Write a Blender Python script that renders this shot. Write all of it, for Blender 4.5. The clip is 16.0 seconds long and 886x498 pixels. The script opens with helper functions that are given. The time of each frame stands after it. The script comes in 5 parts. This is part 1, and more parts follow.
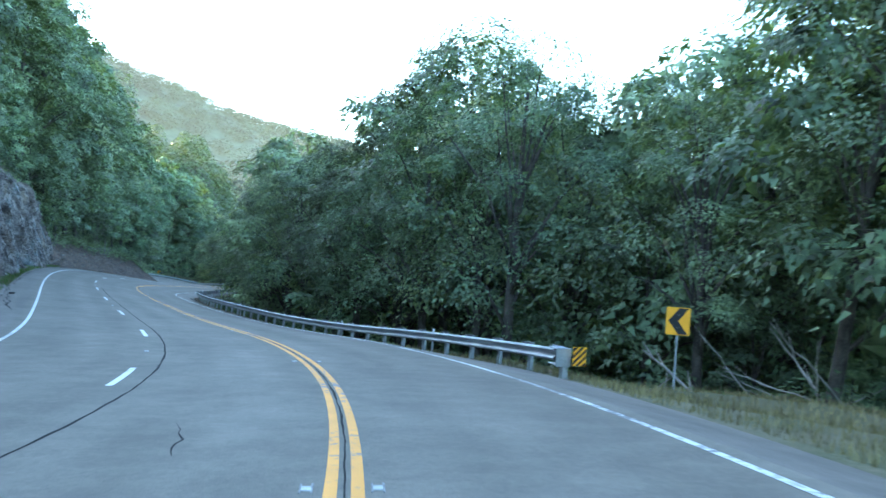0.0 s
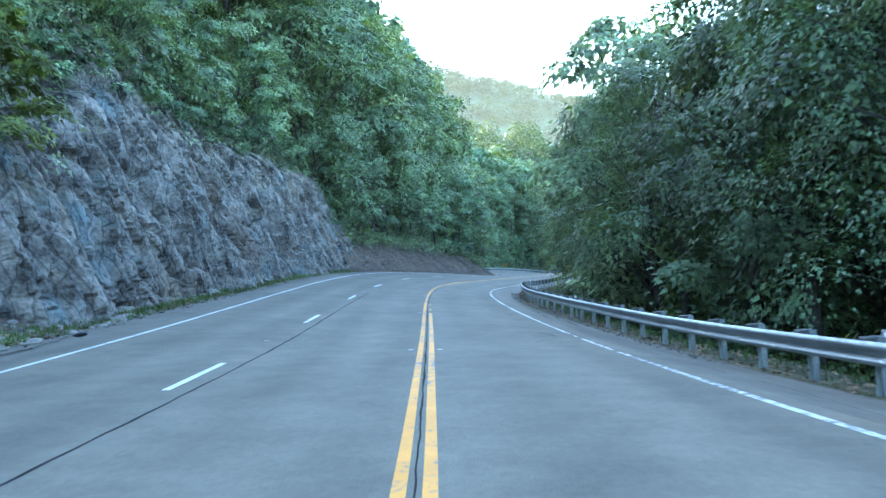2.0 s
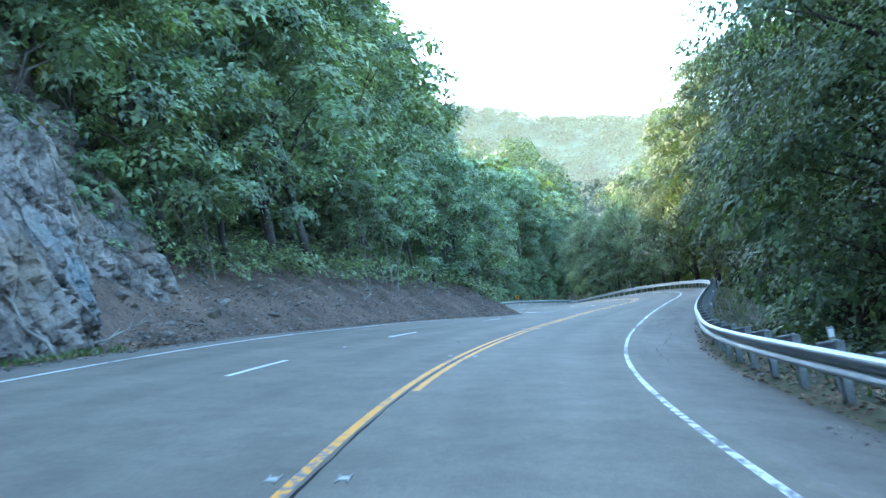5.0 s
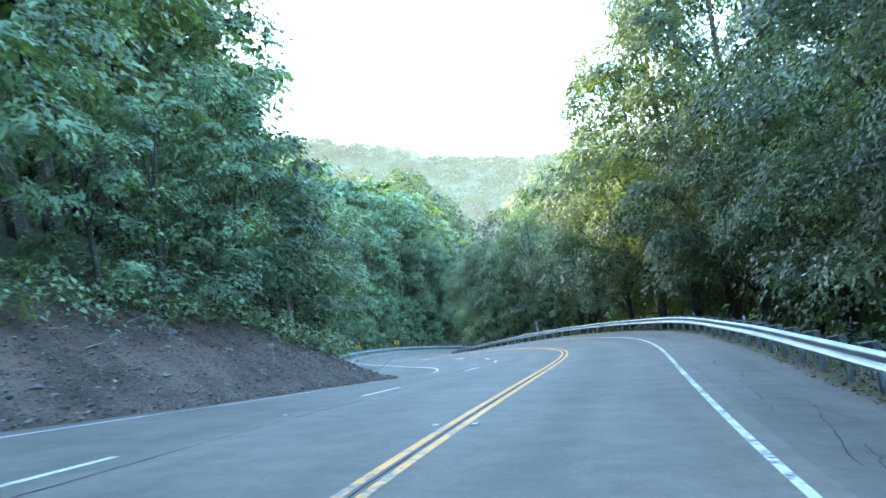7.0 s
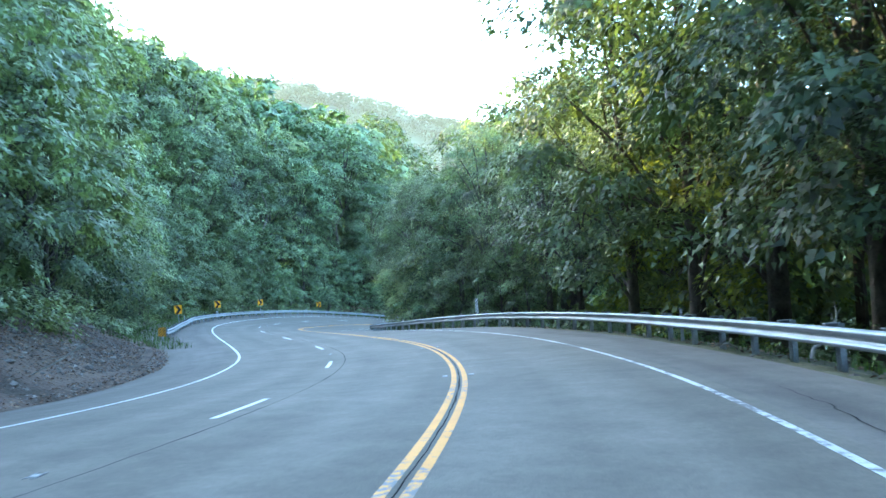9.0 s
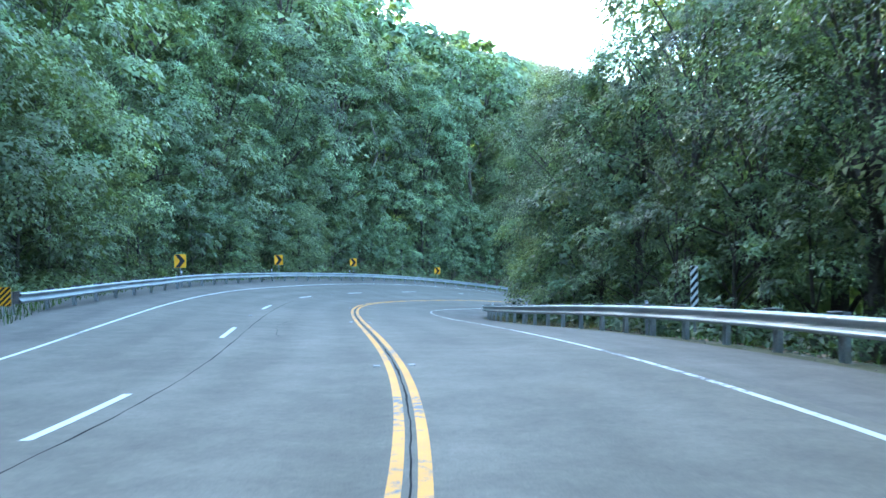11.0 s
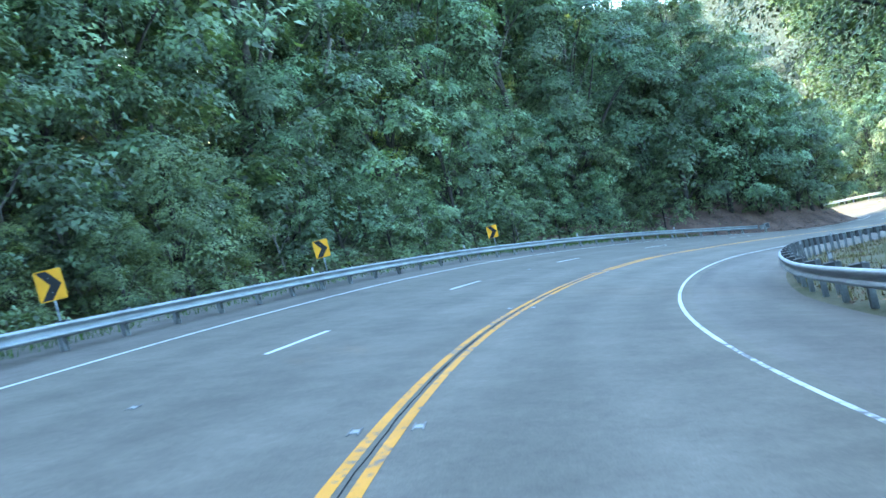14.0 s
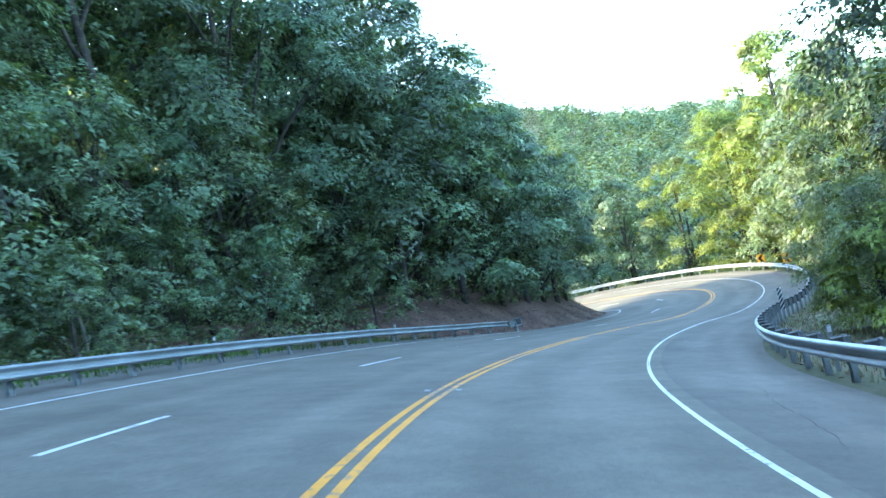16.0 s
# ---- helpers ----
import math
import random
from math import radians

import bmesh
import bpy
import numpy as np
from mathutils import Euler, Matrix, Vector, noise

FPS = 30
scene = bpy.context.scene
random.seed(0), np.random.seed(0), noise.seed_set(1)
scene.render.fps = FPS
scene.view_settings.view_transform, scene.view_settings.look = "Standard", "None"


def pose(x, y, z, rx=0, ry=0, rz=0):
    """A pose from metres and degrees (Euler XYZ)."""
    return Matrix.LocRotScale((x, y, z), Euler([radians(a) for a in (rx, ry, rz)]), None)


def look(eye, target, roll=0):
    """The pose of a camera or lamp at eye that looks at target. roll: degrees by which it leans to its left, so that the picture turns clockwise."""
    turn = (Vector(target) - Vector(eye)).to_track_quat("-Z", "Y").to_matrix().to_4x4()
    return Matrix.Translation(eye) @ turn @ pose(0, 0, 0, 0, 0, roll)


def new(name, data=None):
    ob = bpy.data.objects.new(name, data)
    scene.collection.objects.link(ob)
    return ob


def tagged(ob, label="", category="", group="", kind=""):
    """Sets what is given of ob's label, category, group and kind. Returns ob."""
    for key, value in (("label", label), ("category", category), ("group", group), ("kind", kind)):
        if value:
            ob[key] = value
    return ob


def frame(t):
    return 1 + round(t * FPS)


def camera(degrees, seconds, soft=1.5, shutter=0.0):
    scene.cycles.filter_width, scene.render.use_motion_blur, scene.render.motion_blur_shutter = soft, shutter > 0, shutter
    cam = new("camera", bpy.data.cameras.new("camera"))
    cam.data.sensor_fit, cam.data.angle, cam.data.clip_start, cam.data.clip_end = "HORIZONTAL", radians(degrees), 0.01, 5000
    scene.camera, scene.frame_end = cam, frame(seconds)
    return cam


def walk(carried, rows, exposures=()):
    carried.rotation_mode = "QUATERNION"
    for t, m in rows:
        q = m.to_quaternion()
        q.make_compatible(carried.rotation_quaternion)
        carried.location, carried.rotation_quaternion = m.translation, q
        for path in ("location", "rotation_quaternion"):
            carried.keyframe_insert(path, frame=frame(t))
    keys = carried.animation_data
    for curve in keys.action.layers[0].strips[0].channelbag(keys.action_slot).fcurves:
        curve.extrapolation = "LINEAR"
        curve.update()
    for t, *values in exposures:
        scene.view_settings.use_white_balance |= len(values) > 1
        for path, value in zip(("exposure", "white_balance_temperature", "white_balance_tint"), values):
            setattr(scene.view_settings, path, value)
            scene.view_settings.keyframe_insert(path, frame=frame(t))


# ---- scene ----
cam = camera(57.1, 16.0, soft=1.5, shutter=0.15)
EXPOSURE, KELVIN, TINT = 3.82, 5650, -4
PATH = [
    (0, (0.000, -0.000, 0.000), (0.000, 2.000, -0.016), 3.68),
    (0.5, (-0.289, 6.626, -0.611), (-0.596, 8.602, -0.646), 2.66),
    (1, (-1.324, 13.209, -1.119), (-1.869, 15.133, -1.165), 0.85),
    (1.5, (-3.110, 19.812, -1.606), (-3.822, 21.680, -1.657), -1.70),
    (2, (-5.455, 26.472, -2.115), (-6.278, 28.294, -2.167), -5.07),
    (2.5, (-8.348, 33.208, -2.643), (-9.232, 35.002, -2.693), -7.94),
    (3, (-11.637, 40.261, -3.082), (-12.550, 42.040, -3.128), -10.14),
    (3.5, (-14.894, 47.341, -3.512), (-15.806, 49.120, -3.550), -11.16),
    (4.2, (-19.156, 57.345, -3.965), (-20.034, 59.142, -3.977), -11.67),
    (5, (-23.593, 68.452, -4.513), (-24.395, 70.283, -4.467), -10.84),
    (6, (-28.097, 82.819, -5.410), (-28.764, 84.702, -5.313), -10.84),
    (6.5, (-29.784, 90.478, -5.821), (-30.384, 92.383, -5.714), -10.85),
    (7, (-31.116, 98.310, -6.303), (-31.660, 100.232, -6.200), -10.62),
    (7.5, (-32.079, 106.089, -6.845), (-32.582, 108.022, -6.756), -10.10),
    (8, (-32.851, 113.800, -7.279), (-33.331, 115.740, -7.214), -8.88),
    (8.5, (-33.669, 121.396, -7.785), (-34.152, 123.336, -7.742), -6.74),
    (9, (-34.727, 128.808, -8.266), (-35.236, 130.742, -8.247), -4.24),
    (9.8, (-36.839, 140.298, -9.047), (-37.455, 142.201, -9.056), -1.23),
    (10.6, (-40.108, 151.176, -9.777), (-40.897, 153.014, -9.802), -0.84),
    (11.5, (-45.328, 162.343, -10.389), (-46.273, 164.106, -10.418), -2.09),
    (12, (-48.909, 168.498, -10.713), (-49.905, 170.232, -10.738), -3.70),
    (12.5, (-52.786, 174.504, -11.123), (-53.827, 176.211, -11.161), -6.30),
    (13, (-56.364, 180.218, -11.445), (-57.417, 181.917, -11.501), -9.71),
    (13.5, (-60.017, 186.446, -11.919), (-61.032, 188.169, -11.979), -12.88),
    (14, (-63.321, 192.841, -12.339), (-64.222, 194.626, -12.410), -14.68),
    (14.5, (-66.000, 199.316, -12.835), (-66.749, 201.170, -12.890), -15.54),
    (15, (-68.081, 206.066, -13.354), (-68.642, 207.986, -13.383), -14.85),
    (15.5, (-69.521, 213.056, -13.894), (-69.867, 215.026, -13.903), -14.06),
    (16, (-70.405, 220.169, -14.431), (-70.541, 222.164, -14.445), -13.96),
]
walk(cam, [(t, look(eye, target, roll)) for t, eye, target, roll in PATH], [(t, EXPOSURE + e, KELVIN, TINT) for t, e in ((0.0, -0.5), (0.8, -0.45), (1.7, -0.08), (6.0, 0.1), (9.0, 0.1), (13.0, 0.27), (14.5, 0.17), (16.0, -0.1))])

# ---- light ----
SUN_AZ, SUN_EL = 68.0, 25.0  # degrees to the left of +y, and above the horizon
world = bpy.data.worlds.new("evening_sky")
scene.world = world
world.use_nodes = True
wn = world.node_tree.nodes
sky = wn.new("ShaderNodeTexSky")
sky.sky_type, sky.sun_disc = "NISHITA", False
sky.sun_elevation, sky.sun_rotation = radians(SUN_EL), radians(-SUN_AZ)
sky.air_density, sky.dust_density, sky.ozone_density = 1.0, 1.2, 1.0
wn["Background"].inputs["Strength"].default_value = 0.15
world.node_tree.links.new(sky.outputs["Color"], wn["Background"].inputs["Color"])
sun = new("sun", bpy.data.lights.new("sun", "SUN"))
sun.data.energy, sun.data.angle, sun.data.color = 1.8, radians(0.5), (1.0, 0.76, 0.40)
sun.matrix_world = look((0, 0, 60), (60 * math.sin(radians(SUN_AZ)), -60 * math.cos(radians(SUN_AZ)), 60 - 60 * math.tan(radians(SUN_EL))))

# ---- the road's alignment: curvature, height, cross fall and lane widths along its centre line ----
CURVE_STEP, LEVEL_STEP, S0, S1 = 10.0, 10.0, -60.0, 420.0
CURVE = [9.78, 17.30, 12.50, -0.62, 0.73, -0.94, -1.99, -6.95, -9.47, -9.52, -7.31, -1.28, 0.17, 7.04, 9.80, 11.28, 15.60, 10.44, -1.70, -6.57, -14.55, -13.50, -12.40, -11.03, -11.61, -14.67, -11.90, -9.14, 0.00, 25.00, 46.00, 48.00, 30.00, 4.00]
LEVEL = [-1.90, -2.66, -3.35, -4.03, -4.58, -5.00, -5.38, -5.76, -6.22, -6.83, -7.49, -8.16, -8.88, -9.61, -10.32, -11.00, -11.56, -12.06, -12.50, -12.99, -13.52, -14.15, -14.87, -15.64, -16.58, -17.78, -19.11, -20.56, -22.00, -22.85, -23.25, -23.65, -24.05, -24.55, -25.10, -25.70, -26.30]
FALL = [-2.75, -1.19, 0.78, 3.09, 4.86, 6.16, 7.38, 8.77, 10.03, 10.34, 8.94, 6.86, 4.31, 2.44, 0.47, -0.46, -0.43, 0.22, 2.43, 5.11, 7.28, 8.72, 10.06, 10.84, 11.06, 10.76, 9.21, 6.66, 4.30, 2.00, 0.00, -2.00, -3.00, -2.50, -2.00, -1.00, 0.00]
RIGHT_LANE = [3.62, 3.65, 3.67, 3.59, 3.41, 3.26, 3.23, 3.31, 3.48, 3.65, 3.69, 3.57, 3.50, 3.53, 3.60, 3.63, 3.72, 3.83, 3.83, 3.68, 3.53, 3.51, 3.51, 3.55, 3.65, 3.70, 3.56, 3.44, 3.50, 3.50]
LEFT_LANES = [6.83, 6.98, 6.98, 6.91, 6.92, 6.94, 6.95, 6.96, 7.05, 7.25, 7.34, 7.26, 7.16, 7.04, 6.97, 6.99, 7.00, 6.94, 6.92, 6.94, 6.92, 7.10, 7.37, 7.45, 7.40, 7.34, 7.22, 7.08, 7.00, 7.00]


def eased(values, s, step=LEVEL_STEP):
    """Catmull-Rom through values that stand step metres apart from s = 0, straight on at the ends."""
    v = np.array(values, float)
    v = np.r_[2 * v[0] - v[1], v, 2 * v[-1] - v[-2]]
    u = np.clip(np.asarray(s, float) / step, 0, len(values) - 1.001)
    i = np.floor(u).astype(int)
    f = u - i
    a, b, c, d = v[i], v[i + 1], v[i + 2], v[i + 3]
    return b + 0.5 * f * (c - a + f * (2 * a - 5 * b + 4 * c - d + f * (3 * (b - c) + d - a)))


SS = np.arange(S0, S1 + 0.01, 0.5)
_k = np.interp(SS, np.arange(len(CURVE)) * CURVE_STEP, np.array(CURVE) / 1000)
_i0 = int(round(-S0 / 0.5))
_th = np.r_[0, np.cumsum((_k[1:] + _k[:-1]) / 2 * 0.5)]
_th += 0.0980 - _th[_i0]
_px = np.r_[0, np.cumsum(-(np.sin(_th[1:]) + np.sin(_th[:-1])) / 2 * 0.5)]
_py = np.r_[0, np.cumsum((np.cos(_th[1:]) + np.cos(_th[:-1])) / 2 * 0.5)]
_px += -0.5795 - _px[_i0]
_py += 5.6499 - _py[_i0]
_pz = eased(LEVEL, SS) + np.where(SS < 0, -0.075 * SS, 0) - np.where(SS > 360, 0.06 * (SS - 360), 0)
_bank = np.radians(eased(FALL, SS))


def at(s, off, up=0.0):
    """The place off metres to the right of the centre line at s, up metres over the plane of the road. Takes arrays."""
    s, off, up = np.broadcast_arrays(np.asarray(s, float), np.asarray(off, float), np.asarray(up, float))
    th, b = np.interp(s, SS, _th), np.interp(s, SS, _bank)
    x, y, z = np.interp(s, SS, _px), np.interp(s, SS, _py), np.interp(s, SS, _pz)
    rx, ry = np.cos(th), np.sin(th)
    return np.stack([x + rx * (off * np.cos(b) + up * np.sin(b)), y + ry * (off * np.cos(b) + up * np.sin(b)),
                     z - off * np.sin(b) + up * np.cos(b)], -1)


def plumb(s, off, up=0.0):
    """As at(), but with up measured straight upwards."""
    p = at(s, off)
    p[..., 2] += up
    return p


def heading(s):
    return math.degrees(float(np.interp(s, SS, _th)))


# ---- cross section of the land on both sides ----
TOE_S = [0, 40, 75, 95, 120, 146, 175, 186, 205, 240, 268, 278, 300, 340]
TOE_U = [-9.4, -8.9, -8.7, -8.5, -8.6, -9.6, -10.2, -11.5, -11.5, -11.5, -11.0, -9.0, -8.0, -8.2]
EDGE_S = [0, 14, 40, 60, 80, 95, 130, 150, 180, 200, 220, 245, 265, 300]
EDGE_U = [5.7, 6.3, 5.9, 5.3, 5.6, 6.1, 5.9, 6.2, 6.9, 6.6, 6.3, 6.8, 6.9, 6.5]


def toe(s):
    return np.interp(s, TOE_S, TOE_U)


def edge(s):
    return np.interp(s, EDGE_S, EDGE_U)


def smooth(a, b, x):
    t = np.clip((x - a) / (b - a), 0, 1)
    return t * t * (3 - 2 * t)


def wave(x, y, seed=0.0):
    """Cheap uneven ground, about -1 to 1."""
    return (np.sin(0.31 * x + 1.7 * np.sin(0.17 * y + seed)) + np.sin(0.27 * y - 1.3 * np.sin(0.23 * x + 2 * seed)) + 0.6 * np.sin(0.83 * x + 0.71 * y + seed)) / 2.6


def rock_part(s):
    return smooth(38, 45, s) * (1 - smooth(86, 91, s))


def left_rise(s, d):
    """Height of the land d metres left of the toe of the slope."""
    rock = rock_part(s)
    rail = smooth(180, 190, s) * (1 - smooth(264, 276, s))
    far = smooth(294, 316, s)
    gentle = 0.80 - 0.28 * smooth(132, 165, s) * (1 - smooth(176, 190, s))
    bank = np.where(d < 4.5, gentle * d, 4.5 * gentle + 0.72 * (d - 4.5))
    bank = np.where(d < 0.6, 0.35 * d, bank - 0.27)
    cliff = np.where(d < 1.6, 0.13 * d, np.where(d < 4.1, 0.21 + 3.0 * (d - 1.6), 7.7 + 0.8 * (d - 4.1)))
    fill = np.where(d < 1.6, -0.25 * d, -0.4 + 0.62 * (d - 1.6) + 0.014 * np.minimum(d - 1.6, 14) ** 2)
    h = bank * (1 - rock) + cliff * rock
    h = h * (1 - rail) + fill * rail
    h = h * (1 - 0.85 * far)
    top = 38 - 10 * smooth(120, 250, s) - 10 * smooth(262, 300, s) + 3 * np.sin(s * 0.05)
    return np.where(h > top, top + 0.12 * (h - top), h)


def right_drop(s, d):
    """Depth of the land d metres right of the edge of the shoulder."""
    inside = smooth(170, 195, s) * (1 - smooth(275, 300, s))
    start = 1 - smooth(10, 26, s)
    steep = np.where(d < 1.2, 0.12 * d, 0.144 + 0.55 * (d - 1.2))
    soft = np.where(d < 7, 0.10 * d, 0.7 + 0.35 * (d - 7))
    flat = np.where(d < 9, 0.07 * d, 0.63 + 0.4 * (d - 9))
    h = steep * (1 - inside) + soft * inside
    h = h * (1 - start) + flat * start
    return np.minimum(h, 14 + 0.05 * h)


def land(s, u):
    """World place of the natural ground at s, u (u left of the toe or right of the shoulder's edge)."""
    s, u = np.broadcast_arrays(np.asarray(s, float), np.asarray(u, float))
    t, e = toe(s), edge(s)
    p = at(s, np.clip(u, t, e), np.where(u > 4.2, -shoulder_dip(s) * np.clip((u - 3.9) / 2.2, 0, 1.0), 0))
    left, right = np.maximum(t - u, 0), np.maximum(u - e, 0)
    th = np.interp(s, SS, _th)
    p[..., 0] += np.cos(th) * (right - left)
    p[..., 1] += np.sin(th) * (right - left)
    p[..., 2] += left_rise(s, left) * (left > 0) - right_drop(s, right) * (right > 0)
    p[..., 2] += 0.22 * wave(p[..., 0] * 2.2, p[..., 1] * 2.2) * np.clip((left + right) / 3, 0, 1)
    return p


def shoulder_dip(s):
    return 0.30 * (1 - smooth(62, 80, s)) + 0.06


# ---- small helpers for building ----
def shader(name, base, rough=0.8, metal=0.0, spread=0.25, scale=2.0, fine=30.0, bump=0.3, distance=0.02, second=None, island=0.0, object_hue=0.0, translucent=0.0, spec=0.3):
    """A node material: a base colour varied by noise at two sizes, with a bump."""
    m = bpy.data.materials.new(name)
    m.use_nodes = True
    nt = m.node_tree
    n, l = nt.nodes, nt.links
    bsdf = n["Principled BSDF"]
    bsdf.inputs["Roughness"].default_value = rough
    bsdf.inputs["Metallic"].default_value = metal
    bsdf.inputs["Specular IOR Level"].default_value = spec
    geo = n.new("ShaderNodeTexCoord")
    big, small = n.new("ShaderNodeTexNoise"), n.new("ShaderNodeTexNoise")
    for node, sc, det in ((big, scale, 4.0), (small, fine, 3.0)):
        node.inputs["Scale"].default_value, node.inputs["Detail"].default_value = sc, det
        l.new(geo.outputs["Object"], node.inputs["Vector"])
    second = second or tuple(min(1, c * (1 - 1.6 * spread)) for c in base)
    ramp = n.new("ShaderNodeValToRGB")
    ramp.color_ramp.elements[0].color = (*second, 1)
    ramp.color_ramp.elements[1].color = (*[min(1, c * (1 + spread)) for c in base], 1)
    ramp.color_ramp.elements[0].position, ramp.color_ramp.elements[1].position = 0.32, 0.68
    mix = n.new("ShaderNodeMath")
    mix.operation = "MULTIPLY_ADD"
    l.new(small.outputs["Fac"], mix.inputs[0])
    mix.inputs[1].default_value = 0.45
    sub = n.new("ShaderNodeMath")
    sub.operation = "MULTIPLY_ADD"
    l.new(big.outputs["Fac"], sub.inputs[0])
    sub.inputs[1].default_value, sub.inputs[2].default_value = 0.9, -0.18
    l.new(sub.outputs[0], mix.inputs[2])
    l.new(mix.outputs[0], ramp.inputs["Fac"])
    colour = ramp.outputs["Color"]
    if island or object_hue:
        hsv = n.new("ShaderNodeHueSaturation")
        l.new(colour, hsv.inputs["Color"])
        if island:
            g = n.new("ShaderNodeNewGeometry")
            r = n.new("ShaderNodeMapRange")
            r.inputs["To Min"].default_value, r.inputs["To Max"].default_value = 1 - island, 1 + island
            l.new(g.outputs["Random Per Island"], r.inputs["Value"])
            l.new(r.outputs["Result"], hsv.inputs["Value"])
        if object_hue:
            o = n.new("ShaderNodeObjectInfo")
            r = n.new("ShaderNodeMapRange")
            r.inputs["To Min"].default_value, r.inputs["To Max"].default_value = 0.5 - object_hue, 0.5 + object_hue
            l.new(o.outputs["Random"], r.inputs["Value"])
            l.new(r.outputs["Result"], hsv.inputs["Hue"])
            tone, vary = n.new("ShaderNodeMapRange"), n.new("ShaderNodeMath")
            vary.operation = "FRACT"
            turn = n.new("ShaderNodeMath")
            turn.operation = "MULTIPLY"
            turn.inputs[1].default_value = 7.31
            l.new(o.outputs["Random"], turn.inputs[0])
            l.new(turn.outputs[0], vary.inputs[0])
            l.new(vary.outputs[0], tone.inputs["Value"])
            tone.inputs["To Min"].default_value, tone.inputs["To Max"].default_value = 0.62, 1.38
            both = n.new("ShaderNodeMath")
            both.operation = "MULTIPLY"
            l.new(tone.outputs["Result"], both.inputs[0])
            if hsv.inputs["Value"].links:
                l.new(hsv.inputs["Value"].links[0].from_socket, both.inputs[1])
            else:
                both.inputs[1].default_value = 1.0
            l.new(both.outputs[0], hsv.inputs["Value"])
        colour = hsv.outputs["Color"]
    l.new(colour, bsdf.inputs["Base Color"])
    if bump:
        b = n.new("ShaderNodeBump")
        b.inputs["Strength"].default_value, b.inputs["Distance"].default_value = bump, distance
        l.new(small.outputs["Fac"], b.inputs["Height"])
        l.new(b.outputs["Normal"], bsdf.inputs["Normal"])
    if translucent:
        tr = n.new("ShaderNodeBsdfTranslucent")
        warm = n.new("ShaderNodeMix")
        warm.data_type, warm.blend_type = "RGBA", "MULTIPLY"
        warm.inputs["Factor"].default_value = 1.0
        l.new(colour, warm.inputs["A"])
        warm.inputs["B"].default_value = (1.35, 1.3, 0.40, 1)
        l.new(warm.outputs["Result"], tr.inputs["Color"])
        ms = n.new("ShaderNodeMixShader")
        ms.inputs["Fac"].default_value = translucent
        l.new(bsdf.outputs["BSDF"], ms.inputs[1])
        l.new(tr.outputs["BSDF"], ms.inputs[2])
        l.new(ms.outputs["Shader"], n["Material Output"].inputs["Surface"])
    return m


def mesh_of(name, verts, faces, material=None, flat=True):
    """A mesh from arrays of places and faces with the same number of corners."""
    me = bpy.data.meshes.new(name)
    v, f = np.ascontiguousarray(verts, np.float32).reshape(-1, 3), np.ascontiguousarray(faces, np.int32)
    k = f.shape[1]
    me.vertices.add(len(v))
    me.vertices.foreach_set("co", v.ravel())
    me.loops.add(f.size)
    me.loops.foreach_set("vertex_index", f.ravel())
    me.polygons.add(len(f))
    me.polygons.foreach_set("loop_start", np.arange(0, f.size, k, dtype=np.int32))
    me.polygons.foreach_set("use_smooth", np.full(len(f), not flat))
    me.update(calc_edges=True)
    if material:
        me.materials.append(material)
    return me


def mesh_bm(name, bm, material=None):
    me = bpy.data.meshes.new(name)
    bm.to_mesh(me)
    bm.free()
    if material:
        me.materials.append(material)
    return me


def part(name, data, parent, label="", m=None):
    ob = new(name, data)
    ob.parent = parent
    if m is not None:
        ob.matrix_basis = m
    return tagged(ob, label)


def grid_faces(nu, nv):
    a = np.arange((nu - 1) * nv).reshape(nu - 1, nv)[:, :-1].ravel()
    return np.stack([a, a + nv, a + nv + 1, a + 1], -1)


def ribbon(name, s, offs, ups, material, flat=True, fn=at):
    """A strip along the road: offs and ups give the cross section, as numbers or as functions of s."""
    s = np.asarray(s, float)
    cols = [fn(s, o(s) if callable(o) else o, h(s) if callable(h) else h) for o, h in zip(offs, ups)]
    v = np.stack(cols, 1)
    f = grid_faces(len(s), len(offs))[:, ::-1]
    me = mesh_of(name, v, f, material, flat)
    uv = me.uv_layers.new(name="road")
    allo = np.stack([np.broadcast_to(o(s) if callable(o) else o, s.shape) for o in offs], 1).ravel()
    alls = np.repeat(s, len(offs))
    uv.data.foreach_set("uv", np.stack([allo[f.ravel()], alls[f.ravel()]], -1).astype(np.float32).ravel())
    return me


def box(bm, size, centre=(0, 0, 0), turn=None, bevel=0.0):
    m = Matrix.Translation(centre) @ (turn or Matrix()) @ Matrix.Diagonal((*size, 1))
    made = bmesh.ops.create_cube(bm, size=1, matrix=m)
    if bevel:
        edges = {e for v in made["verts"] for e in v.link_edges}
        bmesh.ops.bevel(bm, geom=list(edges), offset=bevel, segments=1, affect="EDGES")
    return bm


def tube(points, radii, sides=6):
    """Places and faces of a tapered tube along points."""
    p = np.asarray(points, float)
    t = np.gradient(p, axis=0)
    t /= np.linalg.norm(t, axis=1)[:, None] + 1e-9
    ref = np.where(np.abs(t[:, 2:3]) > 0.9, [[1.0, 0, 0]], [[0, 0, 1.0]])
    a = np.cross(t, ref)
    a /= np.linalg.norm(a, axis=1)[:, None]
    b = np.cross(t, a)
    w = np.arange(sides) / sides * 2 * np.pi
    ring = a[:, None] * np.cos(w)[:, None] + b[:, None] * np.sin(w)[:, None]
    v = p[:, None] + ring * np.asarray(radii)[:, None, None]
    i = np.arange(len(p) - 1)[:, None] * sides
    j = np.arange(sides)
    k = (j + 1) % sides
    f = np.stack([i + j, i + k, i + k + sides, i + j + sides], -1).reshape(-1, 4)
    return v.reshape(-1, 3), f


